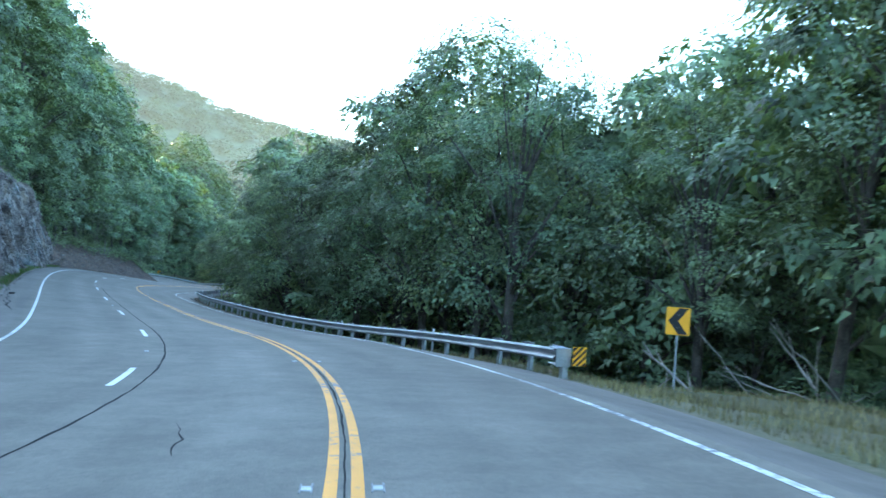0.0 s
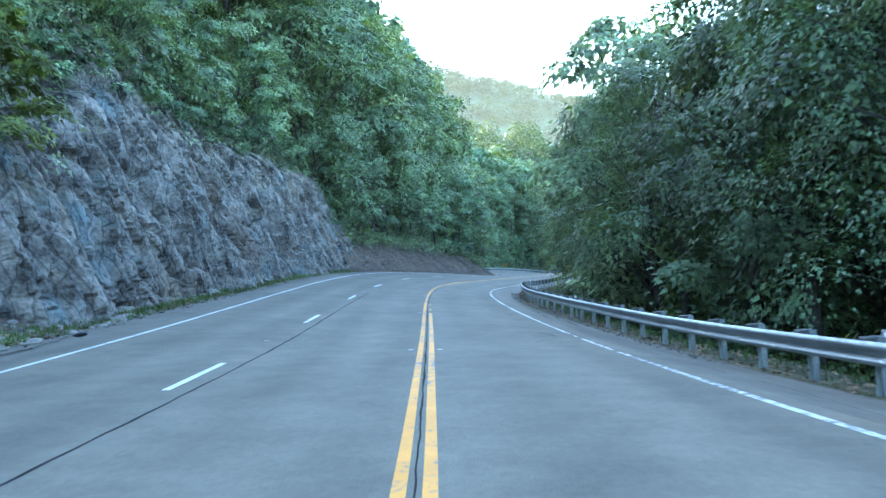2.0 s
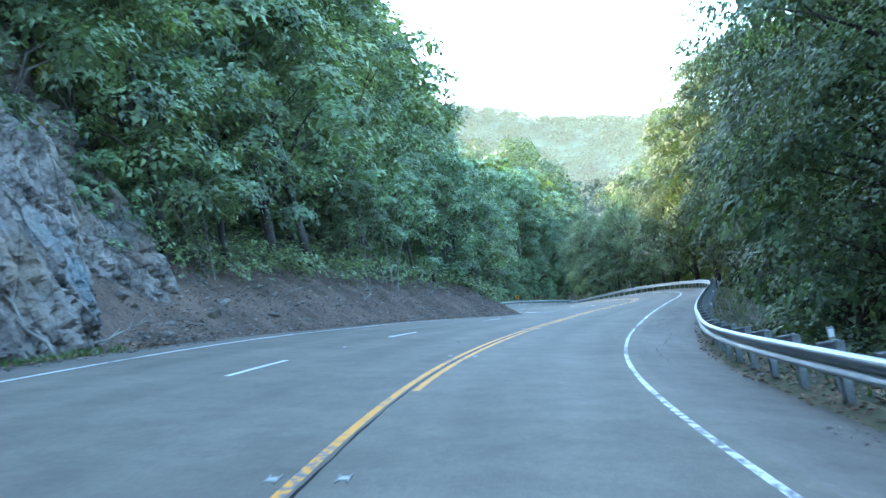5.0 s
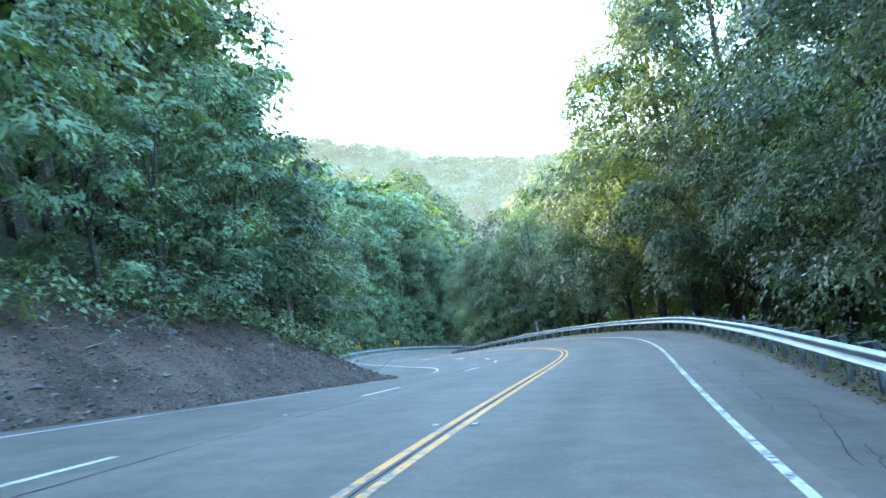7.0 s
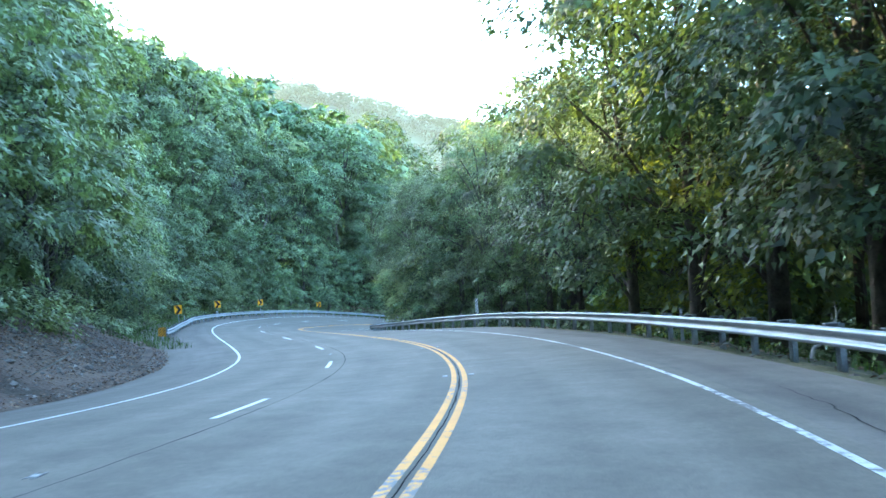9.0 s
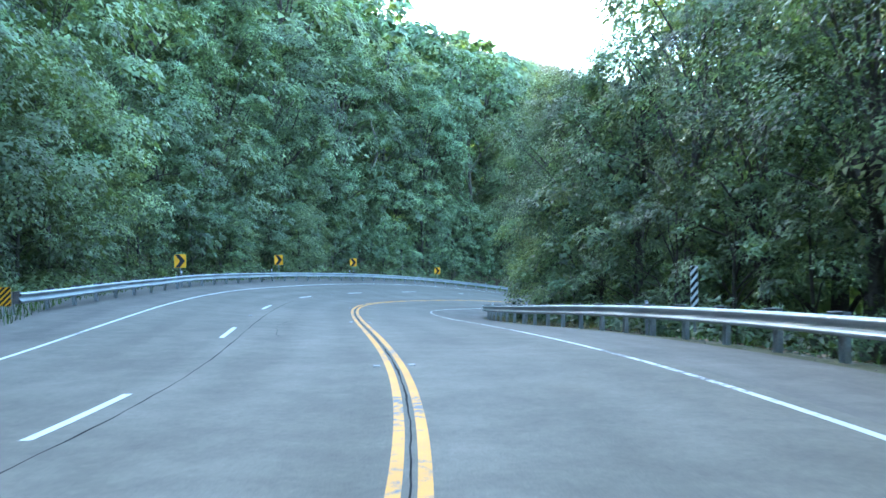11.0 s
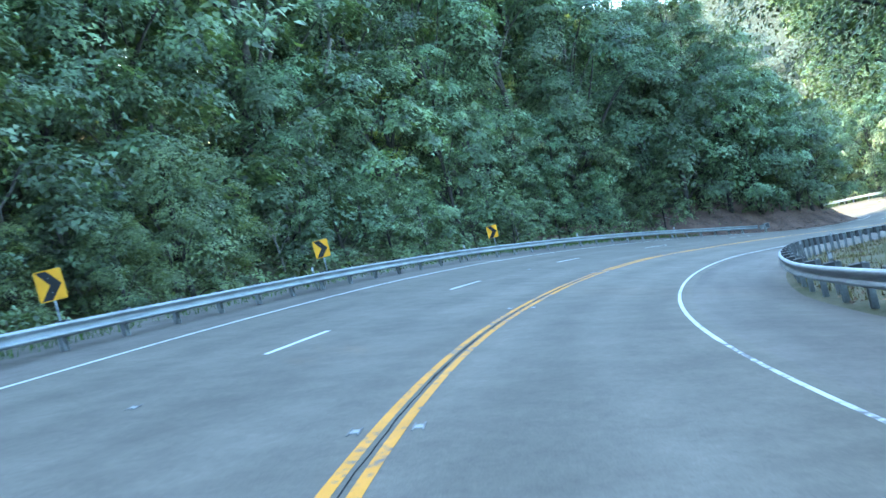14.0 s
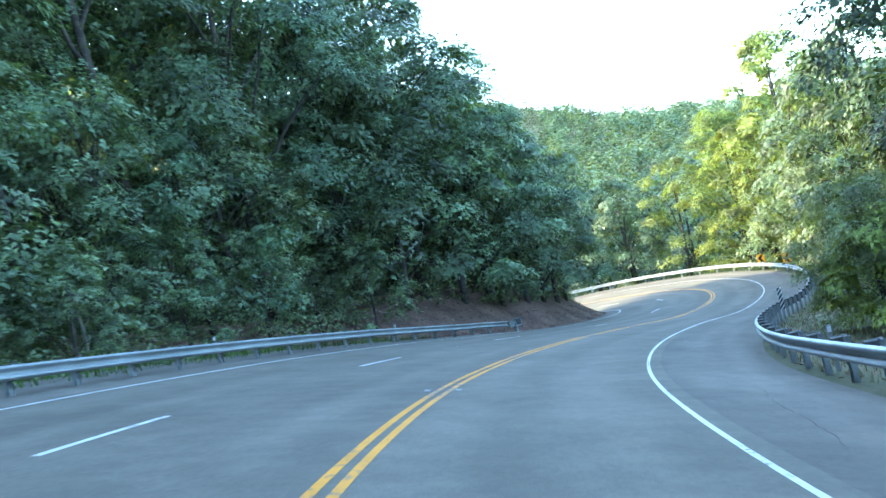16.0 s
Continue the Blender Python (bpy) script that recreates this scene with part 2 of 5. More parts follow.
def joined(pieces):
    vs, fs, n = [], [], 0
    for v, f in pieces:
        vs.append(v)
        fs.append(f + n)
        n += len(v)
    return np.concatenate(vs), np.concatenate(fs)


# ---- materials ----
def road_material(name, base, patch, tracks):
    m = shader(name, base, rough=0.82, spread=0.10, scale=0.35, fine=55.0, bump=0.25, distance=0.006)
    n, l = m.node_tree.nodes, m.node_tree.links
    bsdf = n["Principled BSDF"]
    old = bsdf.inputs["Base Color"].links[0].from_socket
    uv = n.new("ShaderNodeUVMap")
    uv.uv_map = "road"
    mp = n.new("ShaderNodeMapping")
    mp.inputs["Scale"].default_value = (0.9, 0.06, 1)
    l.new(uv.outputs["UV"], mp.inputs["Vector"])
    streak = n.new("ShaderNodeTexNoise")
    streak.inputs["Scale"].default_value, streak.inputs["Detail"].default_value = 1.0, 5.0
    l.new(mp.outputs["Vector"], streak.inputs["Vector"])
    sep = n.new("ShaderNodeSeparateXYZ")
    l.new(uv.outputs["UV"], sep.inputs["Vector"])
    band = n.new("ShaderNodeMath")
    band.operation = "SINE"
    mul = n.new("ShaderNodeMath")
    mul.operation = "MULTIPLY"
    mul.inputs[1].default_value = 2 * math.pi / 1.75
    l.new(sep.outputs["X"], mul.inputs[0])
    l.new(mul.outputs[0], band.inputs[0])
    tot = n.new("ShaderNodeMath")
    tot.operation = "MULTIPLY_ADD"
    l.new(band.outputs[0], tot.inputs[0])
    tot.inputs[1].default_value = tracks
    l.new(streak.outputs["Fac"], tot.inputs[2])
    rng = n.new("ShaderNodeMapRange")
    rng.inputs["From Min"].default_value, rng.inputs["From Max"].default_value = 0.3, 0.75
    rng.inputs["To Min"].default_value, rng.inputs["To Max"].default_value = 1 - patch, 1 + patch
    l.new(tot.outputs[0], rng.inputs["Value"])
    hsv = n.new("ShaderNodeHueSaturation")
    l.new(old, hsv.inputs["Color"])
    # mottling by the hand's width, and the grit of the stones
    tone = rng.outputs["Result"]
    for size, lo, hi, by in ((1.7, 0.35, 0.65, 0.10), (11.0, 0.3, 0.7, 0.10), (70.0, 0.3, 0.7, 0.22)):
        spot, step, mix = n.new("ShaderNodeTexNoise"), n.new("ShaderNodeMapRange"), n.new("ShaderNodeMath")
        spot.inputs["Scale"].default_value, spot.inputs["Detail"].default_value = size, 3.0
        l.new(n["Texture Coordinate"].outputs["Object"], spot.inputs["Vector"])
        step.inputs["From Min"].default_value, step.inputs["From Max"].default_value = lo, hi
        step.inputs["To Min"].default_value, step.inputs["To Max"].default_value = 1 - by, 1 + by
        l.new(spot.outputs["Fac"], step.inputs["Value"])
        mix.operation = "MULTIPLY"
        l.new(tone, mix.inputs[0])
        l.new(step.outputs["Result"], mix.inputs[1])
        tone = mix.outputs[0]
    l.new(tone, hsv.inputs["Value"])
    l.new(hsv.outputs["Color"], bsdf.inputs["Base Color"])
    return m


def paint_material(name, base, wear):
    """Road paint worn through to the asphalt in flakes."""
    m = shader(name, base, rough=0.6, spread=0.08, scale=1.5, fine=40.0, bump=0.15, distance=0.004)
    n, l = m.node_tree.nodes, m.node_tree.links
    bsdf = n["Principled BSDF"]
    old = bsdf.inputs["Base Color"].links[0].from_socket
    tc = n.new("ShaderNodeTexCoord")
    a, b = n.new("ShaderNodeTexNoise"), n.new("ShaderNodeTexNoise")
    a.inputs["Scale"].default_value, b.inputs["Scale"].default_value = 9.0, 0.35
    a.inputs["Detail"].default_value, b.inputs["Detail"].default_value = 6.0, 2.0
    l.new(tc.outputs["Object"], a.inputs["Vector"])
    l.new(tc.outputs["Object"], b.inputs["Vector"])
    add = n.new("ShaderNodeMath")
    add.operation = "MULTIPLY_ADD"
    l.new(b.outputs["Fac"], add.inputs[0])
    add.inputs[1].default_value = 0.9
    l.new(a.outputs["Fac"], add.inputs[2])
    ramp = n.new("ShaderNodeValToRGB")
    ramp.color_ramp.elements[0].position, ramp.color_ramp.elements[1].position = wear, wear + 0.07
    div = n.new("ShaderNodeMath")
    div.operation = "DIVIDE"
    l.new(add.outputs[0], div.inputs[0])
    div.inputs[1].default_value = 1.9
    l.new(div.outputs[0], ramp.inputs["Fac"])
    mix = n.new("ShaderNodeMix")
    mix.data_type = "RGBA"
    l.new(ramp.outputs["Color"], mix.inputs["Factor"])
    mix.inputs["A"].default_value = (0.13, 0.13, 0.13, 1)
    l.new(old, mix.inputs["B"])
    l.new(mix.outputs["Result"], bsdf.inputs["Base Color"])
    return m


ASPHALT = road_material("asphalt", (0.138, 0.122, 0.098), 0.15, 0.10)
SHOULDER = road_material("shoulder_asphalt", (0.132, 0.116, 0.098), 0.30, 0.0)
SEAM = shader("crack_sealer", (0.030, 0.030, 0.030), rough=0.95, spread=0.3, fine=12, spec=0.05)
WHITE = paint_material("white_road_paint", (0.58, 0.58, 0.56), 0.37)
WHITE_WORN = paint_material("worn_white_road_paint", (0.58, 0.58, 0.56), 0.455)
YELLOW = paint_material("yellow_road_paint", (0.64, 0.27, 0.016), 0.40)
STEEL = shader("galvanised_steel", (0.30, 0.325, 0.34), rough=0.5, metal=0.7, spread=0.14, scale=1.2, fine=18, bump=0.08)
POST_STEEL = shader("weathered_post_steel", (0.32, 0.34, 0.35), rough=0.6, metal=0.35, spread=0.25, scale=3, fine=22)
DARK_STEEL = shader("dark_blockout", (0.10, 0.10, 0.10), rough=0.8, spread=0.3, scale=4)
SOIL = shader("brown_leaf_litter_soil", (0.108, 0.076, 0.058), rough=0.95, spread=0.4, scale=0.5, fine=7, bump=0.9, distance=0.12, second=(0.05, 0.038, 0.03))
RED_SOIL = shader("reddish_brown_soil", (0.15, 0.095, 0.075), rough=0.95, spread=0.35, scale=0.6, fine=6, bump=0.8, distance=0.1, second=(0.07, 0.045, 0.038))
FOREST_FLOOR = shader("forest_floor", (0.05, 0.05, 0.03), rough=0.95, spread=0.5, scale=0.25, fine=3, bump=0.9, distance=0.2, second=(0.018, 0.026, 0.012))
VERGE = shader("dry_grass_ground", (0.105, 0.092, 0.058), rough=0.95, spread=0.35, scale=0.6, fine=9, bump=0.8, distance=0.06, second=(0.065, 0.07, 0.03))
BARK = shader("grey_brown_bark", (0.062, 0.054, 0.047), rough=0.9, spread=0.4, scale=2, fine=14, bump=0.8, distance=0.04)
PALE_BARK = shader("pale_bark", (0.24, 0.225, 0.20), rough=0.85, spread=0.3, scale=3, fine=16, bump=0.4)
LEAF = shader("green_leaves", (0.160, 0.216, 0.126), rough=0.5, spread=0.5, scale=0.8, fine=2.2, bump=0, island=0.22, object_hue=0.022, translucent=0.32, spec=0.35)
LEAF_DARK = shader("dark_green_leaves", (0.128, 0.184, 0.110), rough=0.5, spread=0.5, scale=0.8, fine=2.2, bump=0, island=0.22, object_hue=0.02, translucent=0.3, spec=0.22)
# yellow-green of some shrubs; puts the sun's yellow into the lit trees' leaves
LEAF_YELLOW_SUN = shader("yellow_green_and_sunlit_leaves", (0.175, 0.215, 0.055), rough=0.6, spread=0.42, scale=0.45, fine=1.4, bump=0, island=0.4, object_hue=0.012, translucent=0.35, spec=0.35)
# darker leaves: the shade of the right-hand trees put into the colour
LEAF_DEEP_SHADE = shader("shaded_deep_green_leaves", (0.080, 0.114, 0.064), rough=0.5, spread=0.5, scale=0.8, fine=2.2, bump=0, island=0.25, object_hue=0.02, translucent=0.3, spec=0.2)
LEAF_PALE = shader("pale_green_leaves", (0.195, 0.240, 0.128), rough=0.55, spread=0.35, scale=0.5, fine=1.6, bump=0, island=0.2, object_hue=0.01, translucent=0.34, spec=0.3)
LITTER = shader("dry_leaves", (0.19, 0.125, 0.085), rough=0.9, spread=0.3, scale=1, fine=3, bump=0, island=0.6)
GRASS = shader("grass_blades", (0.175, 0.155, 0.085), rough=0.7, spread=0.35, scale=0.4, fine=3, bump=0, island=0.5, translucent=0.25)
GRASS_GREEN = shader("green_grass_blades", (0.07, 0.12, 0.03), rough=0.7, spread=0.35, scale=0.4, fine=3, bump=0, island=0.5, translucent=0.25)
RIDGE_HAZE = shader("wooded_ridge_haze_glow", (0.062, 0.088, 0.050), rough=0.95, spread=0.4, scale=0.02, fine=0.11, bump=0.3, distance=2.0, second=(0.030, 0.046, 0.032))
_n, _l = RIDGE_HAZE.node_tree.nodes, RIDGE_HAZE.node_tree.links
# crown-sized cells with the gaps between crowns painted a little darker, as shade
_v, _c, _r, _h = _n.new("ShaderNodeTexVoronoi"), _n.new("ShaderNodeTexCoord"), _n.new("ShaderNodeMapRange"), _n.new("ShaderNodeHueSaturation")
_v.inputs["Scale"].default_value = 0.085
_l.new(_c.outputs["Object"], _v.inputs["Vector"])
_l.new(_v.outputs["Distance"], _r.inputs["Value"])
_r.inputs["From Max"].default_value, _r.inputs["To Min"].default_value, _r.inputs["To Max"].default_value = 0.8, 1.12, 0.85
_l.new(_n["Principled BSDF"].inputs["Base Color"].links[0].from_socket, _h.inputs["Color"])
_l.new(_r.outputs["Result"], _h.inputs["Value"])
_l.new(_h.outputs["Color"], _n["Principled BSDF"].inputs["Base Color"])
# far ridge backdrop: bright evening haze painted on as a faint glow
RIDGE_HAZE.node_tree.nodes["Principled BSDF"].inputs["Emission Color"].default_value = (0.54, 0.52, 0.41, 1)
RIDGE_HAZE.node_tree.nodes["Principled BSDF"].inputs["Emission Strength"].default_value = 0.058

# ---- the land ----
FOCUS = np.array([-35.0, 110.0])


def hills(x, y):
    """Height of the country round about, away from the road."""
    dx, dy = x - FOCUS[0], y - FOCUS[1]
    r, az = np.hypot(dx, dy), np.degrees(np.arctan2(-dx, dy))
    crest = np.interp(az, [-180, -120, -60, -30, -18, -12, -6, 0, 6, 12, 18, 24, 32, 45, 70, 110, 180], [40, 40, 40, 22, 14, 22, 42, 72, 98, 115, 136, 163, 168, 124, 60, 40, 40])
    crest = crest + 2.5 * np.sin(az * 0.35) + 1.0 * np.sin(az * 1.1 + 1)
    base = -34 + 10 * smooth(120, 400, r)
    z = base + (crest + 30) * smooth(330, 850, r) - 0.03 * np.maximum(r - 900, 0)
    spur = smooth(11, 17, az) * (1 - smooth(26, 36, az)) * np.exp(-(((r - 335) / 65) ** 2))
    z = z + 60 * spur
    return z + 5 * wave(x * 0.05, y * 0.05, 1.0) + 1.5 * wave(x * 0.3, y * 0.3, 2.0) * (1 - smooth(150, 350, r))


VALLEY_SIDE = []


def build_ground():
    rings = np.r_[np.arange(0, 230, 4.0), 230 * 1.055 ** np.arange(0, 48)]
    az = np.radians(np.r_[np.arange(-60, 40, 0.3), np.arange(40, 300.1, 2.0)])
    rr, aa = np.meshgrid(rings, az, indexing="ij")
    x, y = FOCUS[0] + rr * np.sin(aa), FOCUS[1] + rr * np.cos(aa)
    z = hills(x, y)
    keep = (SS >= -40) & (SS <= 345)
    rs, rx, ry, rth = SS[keep][::4], _px[keep][::4], _py[keep][::4], _th[keep][::4]
    d2 = (x[..., None] - rx) ** 2 + (y[..., None] - ry) ** 2
    j = d2.argmin(-1)
    d = np.sqrt(d2.min(-1))
    u = (x - rx[j]) * np.cos(rth[j]) + (y - ry[j]) * np.sin(rth[j])
    s = rs[j]
    near = land(s, np.clip(u, -60, 60))[..., 2] - 0.5 - 1.6 * (np.abs(u) < 14)
    w = smooth(36, 75, d)
    z = near * (1 - w) + z * w
    # crowns of the woods that run on over the valley side
    rng = np.random.default_rng(79)
    open_ = np.argwhere((rr < 200) & (((u > 34) & (d > 34)) | ((u < -50) & (d > 50) & (s < 200))))
    for i, j in open_[rng.permutation(len(open_))[:650]]:
        VALLEY_SIDE.append((x[i, j], y[i, j], z[i, j]))
    ob = new("ground", mesh_of("ground", np.stack([x, y, z], -1), grid_faces(len(rings), len(az))[:, ::-1], FOREST_FLOOR, flat=False))
    ob.data.materials.append(RIDGE_HAZE)
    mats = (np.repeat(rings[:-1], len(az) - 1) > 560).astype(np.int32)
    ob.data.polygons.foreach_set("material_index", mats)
    tagged(ob, "wooded ground rising into hazy green hills", "ground", kind="structure")


def rock_relief(s, v, rng):
    """Relief of the jointed rock face, in metres outwards, for places s along it and v up it: leaning blocks with open joints."""
    out = np.zeros_like(s)
    warp = 0.25 * wave(s * 2.1, v * 3.0, 4.0)
    for cs, cv, amp, open_, tilt in ((3.8, 4.6, 0.55, 0.0, 0.30), (1.6, 3.4, 0.42, 0.26, 0.45), (0.8, 2.0, 0.28, 0.22, 0.5), (0.45, 0.8, 0.11, 0.08, 0.5)):
        ns, nv = int(76 / cs) + 4, int(20 / cv) + 4
        js, jv = rng.random((ns, nv)), rng.random((ns, nv))
        lift, ts, tv = rng.random((ns, nv)) - 0.5, rng.normal(0, tilt, (ns, nv)), rng.normal(0, tilt * 0.7, (ns, nv))
        a_, b_ = s - 30 + 0.14 * v + warp, v + 3 + 0.10 * (s - 60) + warp
        ci, cj = np.floor(a_ / cs).astype(int), np.floor(b_ / cv).astype(int)
        best, next_, val, total = np.full(s.shape, 1e9), np.full(s.shape, 1e9), np.zeros_like(s), np.full(s.shape, 1e-30)
        for a in (-1, 0, 1):
            for b in (-1, 0, 1):
                i, j = np.clip(ci + a, 0, ns - 1), np.clip(cj + b, 0, nv - 1)
                es, ev = a_ - (ci + a + js[i, j]) * cs, b_ - (cj + b + jv[i, j]) * cv
                dist = np.abs(es / cs) * 1.15 + np.abs(ev / cv) * 0.75 + 0.25 * np.hypot(es / cs, ev / cv)
                h = amp * (lift[i, j] * 1.5 + ts[i, j] * es / cs + tv[i, j] * ev / cv)
                next_ = np.where(dist < best, best, np.minimum(next_, dist))
                best = np.minimum(best, dist)
                weight = np.exp(-26 * dist)
                val, total = val + h * weight, total + weight
        out += val / total - open_ * (1 - smooth(0.0, 0.17, next_ - best))
    return out + rng.normal(0, 0.012, s.shape)


def build_slopes():
    """The banks, shoulders' verges and slopes along both sides of the road."""
    s = np.arange(-40, 340.1, 1.0)
    d = np.r_[0, 0.3, 0.6, 1, 1.5, 2, 2.6, 3.2, 4, 5, 6, 7.5, 9, 11, 13, 15.5, 18, 21, 25, 30, 36]
    limit = np.where(s > 290, 13.0, 60)
    u = toe(s)[:, None] - np.minimum(d[None], limit[:, None]) * 1.0
    p = land(s[:, None], u)
    p[:, 0, 2] -= 0.10
    f = grid_faces(len(s), len(d))
    ob = new("bank_left", mesh_of("bank_left", p, f, SOIL, flat=False))
    for m in (FOREST_FLOOR, RED_SOIL, VERGE):
        ob.data.materials.append(m)
    fs, fd = np.repeat(s[:-1], len(d) - 1), np.tile(d[:-1], len(s) - 1)
    idx = np.where(fd >= 5, 1, np.where(fs > 255, 2, np.where(((fs > 185) & (fs < 262)) | ((fd < 0.6) & (fs < 80)), 3, 0)))
    ob.data.polygons.foreach_set("material_index", idx.astype(np.int32))
    tagged(ob, "steep roadside bank of brown soil and leaf litter", "bank", kind="structure")
    d = np.r_[-0.6, 0, 0.4, 0.8, 1.3, 2, 3, 4.2, 5.5, 7, 9, 11.5, 14, 17, 21, 26, 32]
    limit = np.where((s > 200) & (s < 286), 40, 60)
    u = edge(s)[:, None] + np.minimum(d[None], limit[:, None])
    p = land(s[:, None], u)
    p[:, 0, 2] -= 0.10
    ob = new("verge_right", mesh_of("verge_right", p, grid_faces(len(s), len(d))[:, ::-1], VERGE, flat=False))
    ob.data.materials.append(FOREST_FLOOR)
    fs, fd = np.repeat(s[:-1], len(d) - 1), np.tile(d[:-1], len(s) - 1)
    idx = np.where(fd >= np.where((fs > 190) & (fs < 280), 11, np.where(fs < 26, 9, 0.4)), 1, 0)
    ob.data.polygons.foreach_set("material_index", idx.astype(np.int32))
    tagged(ob, "grassy verge falling away into dark woods", "verge", kind="structure")


ROCK = shader("grey_brown_rock", (0.166, 0.148, 0.132), rough=0.85, spread=0.6, scale=1.1, fine=7, bump=1.0, distance=0.10, second=(0.040, 0.035, 0.032))
_n, _l = ROCK.node_tree.nodes, ROCK.node_tree.links
_b = _n["Principled BSDF"]
_old = _b.inputs["Base Color"].links[0].from_socket
for _seed, _scale, _lo, _hi, _tone in ((3.0, 0.22, 0.56, 0.74, (0.115, 0.085, 0.064, 1)), (9.0, 0.45, 0.56, 0.72, (0.150, 0.185, 0.195, 1)), (21.0, 0.3, 0.58, 0.72, (0.20, 0.165, 0.13, 1)), (15.0, 0.6, 0.70, 0.78, (0.21, 0.12, 0.04, 1))):
    _t, _r, _m, _c, _o = _n.new("ShaderNodeTexNoise"), _n.new("ShaderNodeMapRange"), _n.new("ShaderNodeMix"), _n.new("ShaderNodeTexCoord"), _n.new("ShaderNodeVectorMath")
    _o.inputs[1].default_value = (_seed, _seed, _seed)
    _l.new(_c.outputs["Object"], _o.inputs[0])
    _l.new(_o.outputs["Vector"], _t.inputs["Vector"])
    _t.inputs["Scale"].default_value, _t.inputs["Detail"].default_value = _scale, 6.0
    _r.inputs["From Min"].default_value, _r.inputs["From Max"].default_value = _lo, _hi
    _l.new(_t.outputs["Fac"], _r.inputs["Value"])
    _m.data_type = "RGBA"
    _l.new(_r.outputs["Result"], _m.inputs["Factor"])
    _l.new(_old, _m.inputs["A"])
    _m.inputs["B"].default_value = _tone
    _old = _m.outputs["Result"]
# dark hairline joints
for _size, _deep in (((1.5, 1.5, 0.75), 0.045),):
    _c, _p, _v, _r, _h = _n.new("ShaderNodeTexCoord"), _n.new("ShaderNodeMapping"), _n.new("ShaderNodeTexVoronoi"), _n.new("ShaderNodeMapRange"), _n.new("ShaderNodeHueSaturation")
    _p.inputs["Scale"].default_value, _p.inputs["Rotation"].default_value = _size, (0.15, 0.12, 0.4)
    _v.feature = "DISTANCE_TO_EDGE"
    _v.inputs["Scale"].default_value = 1.0
    _r.inputs["From Max"].default_value, _r.inputs["To Min"].default_value = _deep, 0.42
    _l.new(_c.outputs["Object"], _p.inputs["Vector"])
    _l.new(_p.outputs["Vector"], _v.inputs["Vector"])
    _l.new(_v.outputs["Distance"], _r.inputs["Value"])
    _l.new(_old, _h.inputs["Color"])
    _l.new(_r.outputs["Result"], _h.inputs["Value"])
    _old = _h.outputs["Color"]
_l.new(_old, _b.inputs["Base Color"])


def build_rock_face():
    rng = np.random.default_rng(5)
    s = np.arange(36, 93.01, 0.105)
    v = np.r_[np.arange(-0.4, 12.6, 0.105)]
    gs, gv = np.meshgrid(s, v, indexing="ij")
    rock = rock_part(gs)
    dd = 0.85 + 2.45 * np.clip(gv, 0, 99) / 7.9
    h = gv
    p = at(gs, toe(gs))
    th = np.interp(gs, SS, _th)
    relief = rock_relief(gs, gv, rng) - 1.6 * (1 - rock) - 0.5 * smooth(6.5, 10.5, gv) - 0.25 * np.sin(gs * 0.31) * smooth(1, 5, gv)
    top = 8.6 + 0.9 * np.sin(gs * 0.21 + 1) + 0.5 * np.sin(gs * 0.83) - 2.4 * (1 - smooth(43, 53, gs)) + 2.8 * smooth(51, 56, gs) * (1 - smooth(60, 68, gs)) - 1.6 * smooth(76, 88, gs)
    relief = relief - 1.2 * smooth(0, 1.6, gv - top)
    left = dd - relief - 0.25
    p[..., 0] -= np.cos(th) * left
    p[..., 1] -= np.sin(th) * left
    p[..., 2] += h
    ob = new("rock_face", mesh_of("rock_face", p, grid_faces(len(s), len(v)), ROCK))
    tagged(ob, "fractured grey-brown rock cut beside the road", "rock face", kind="structure")


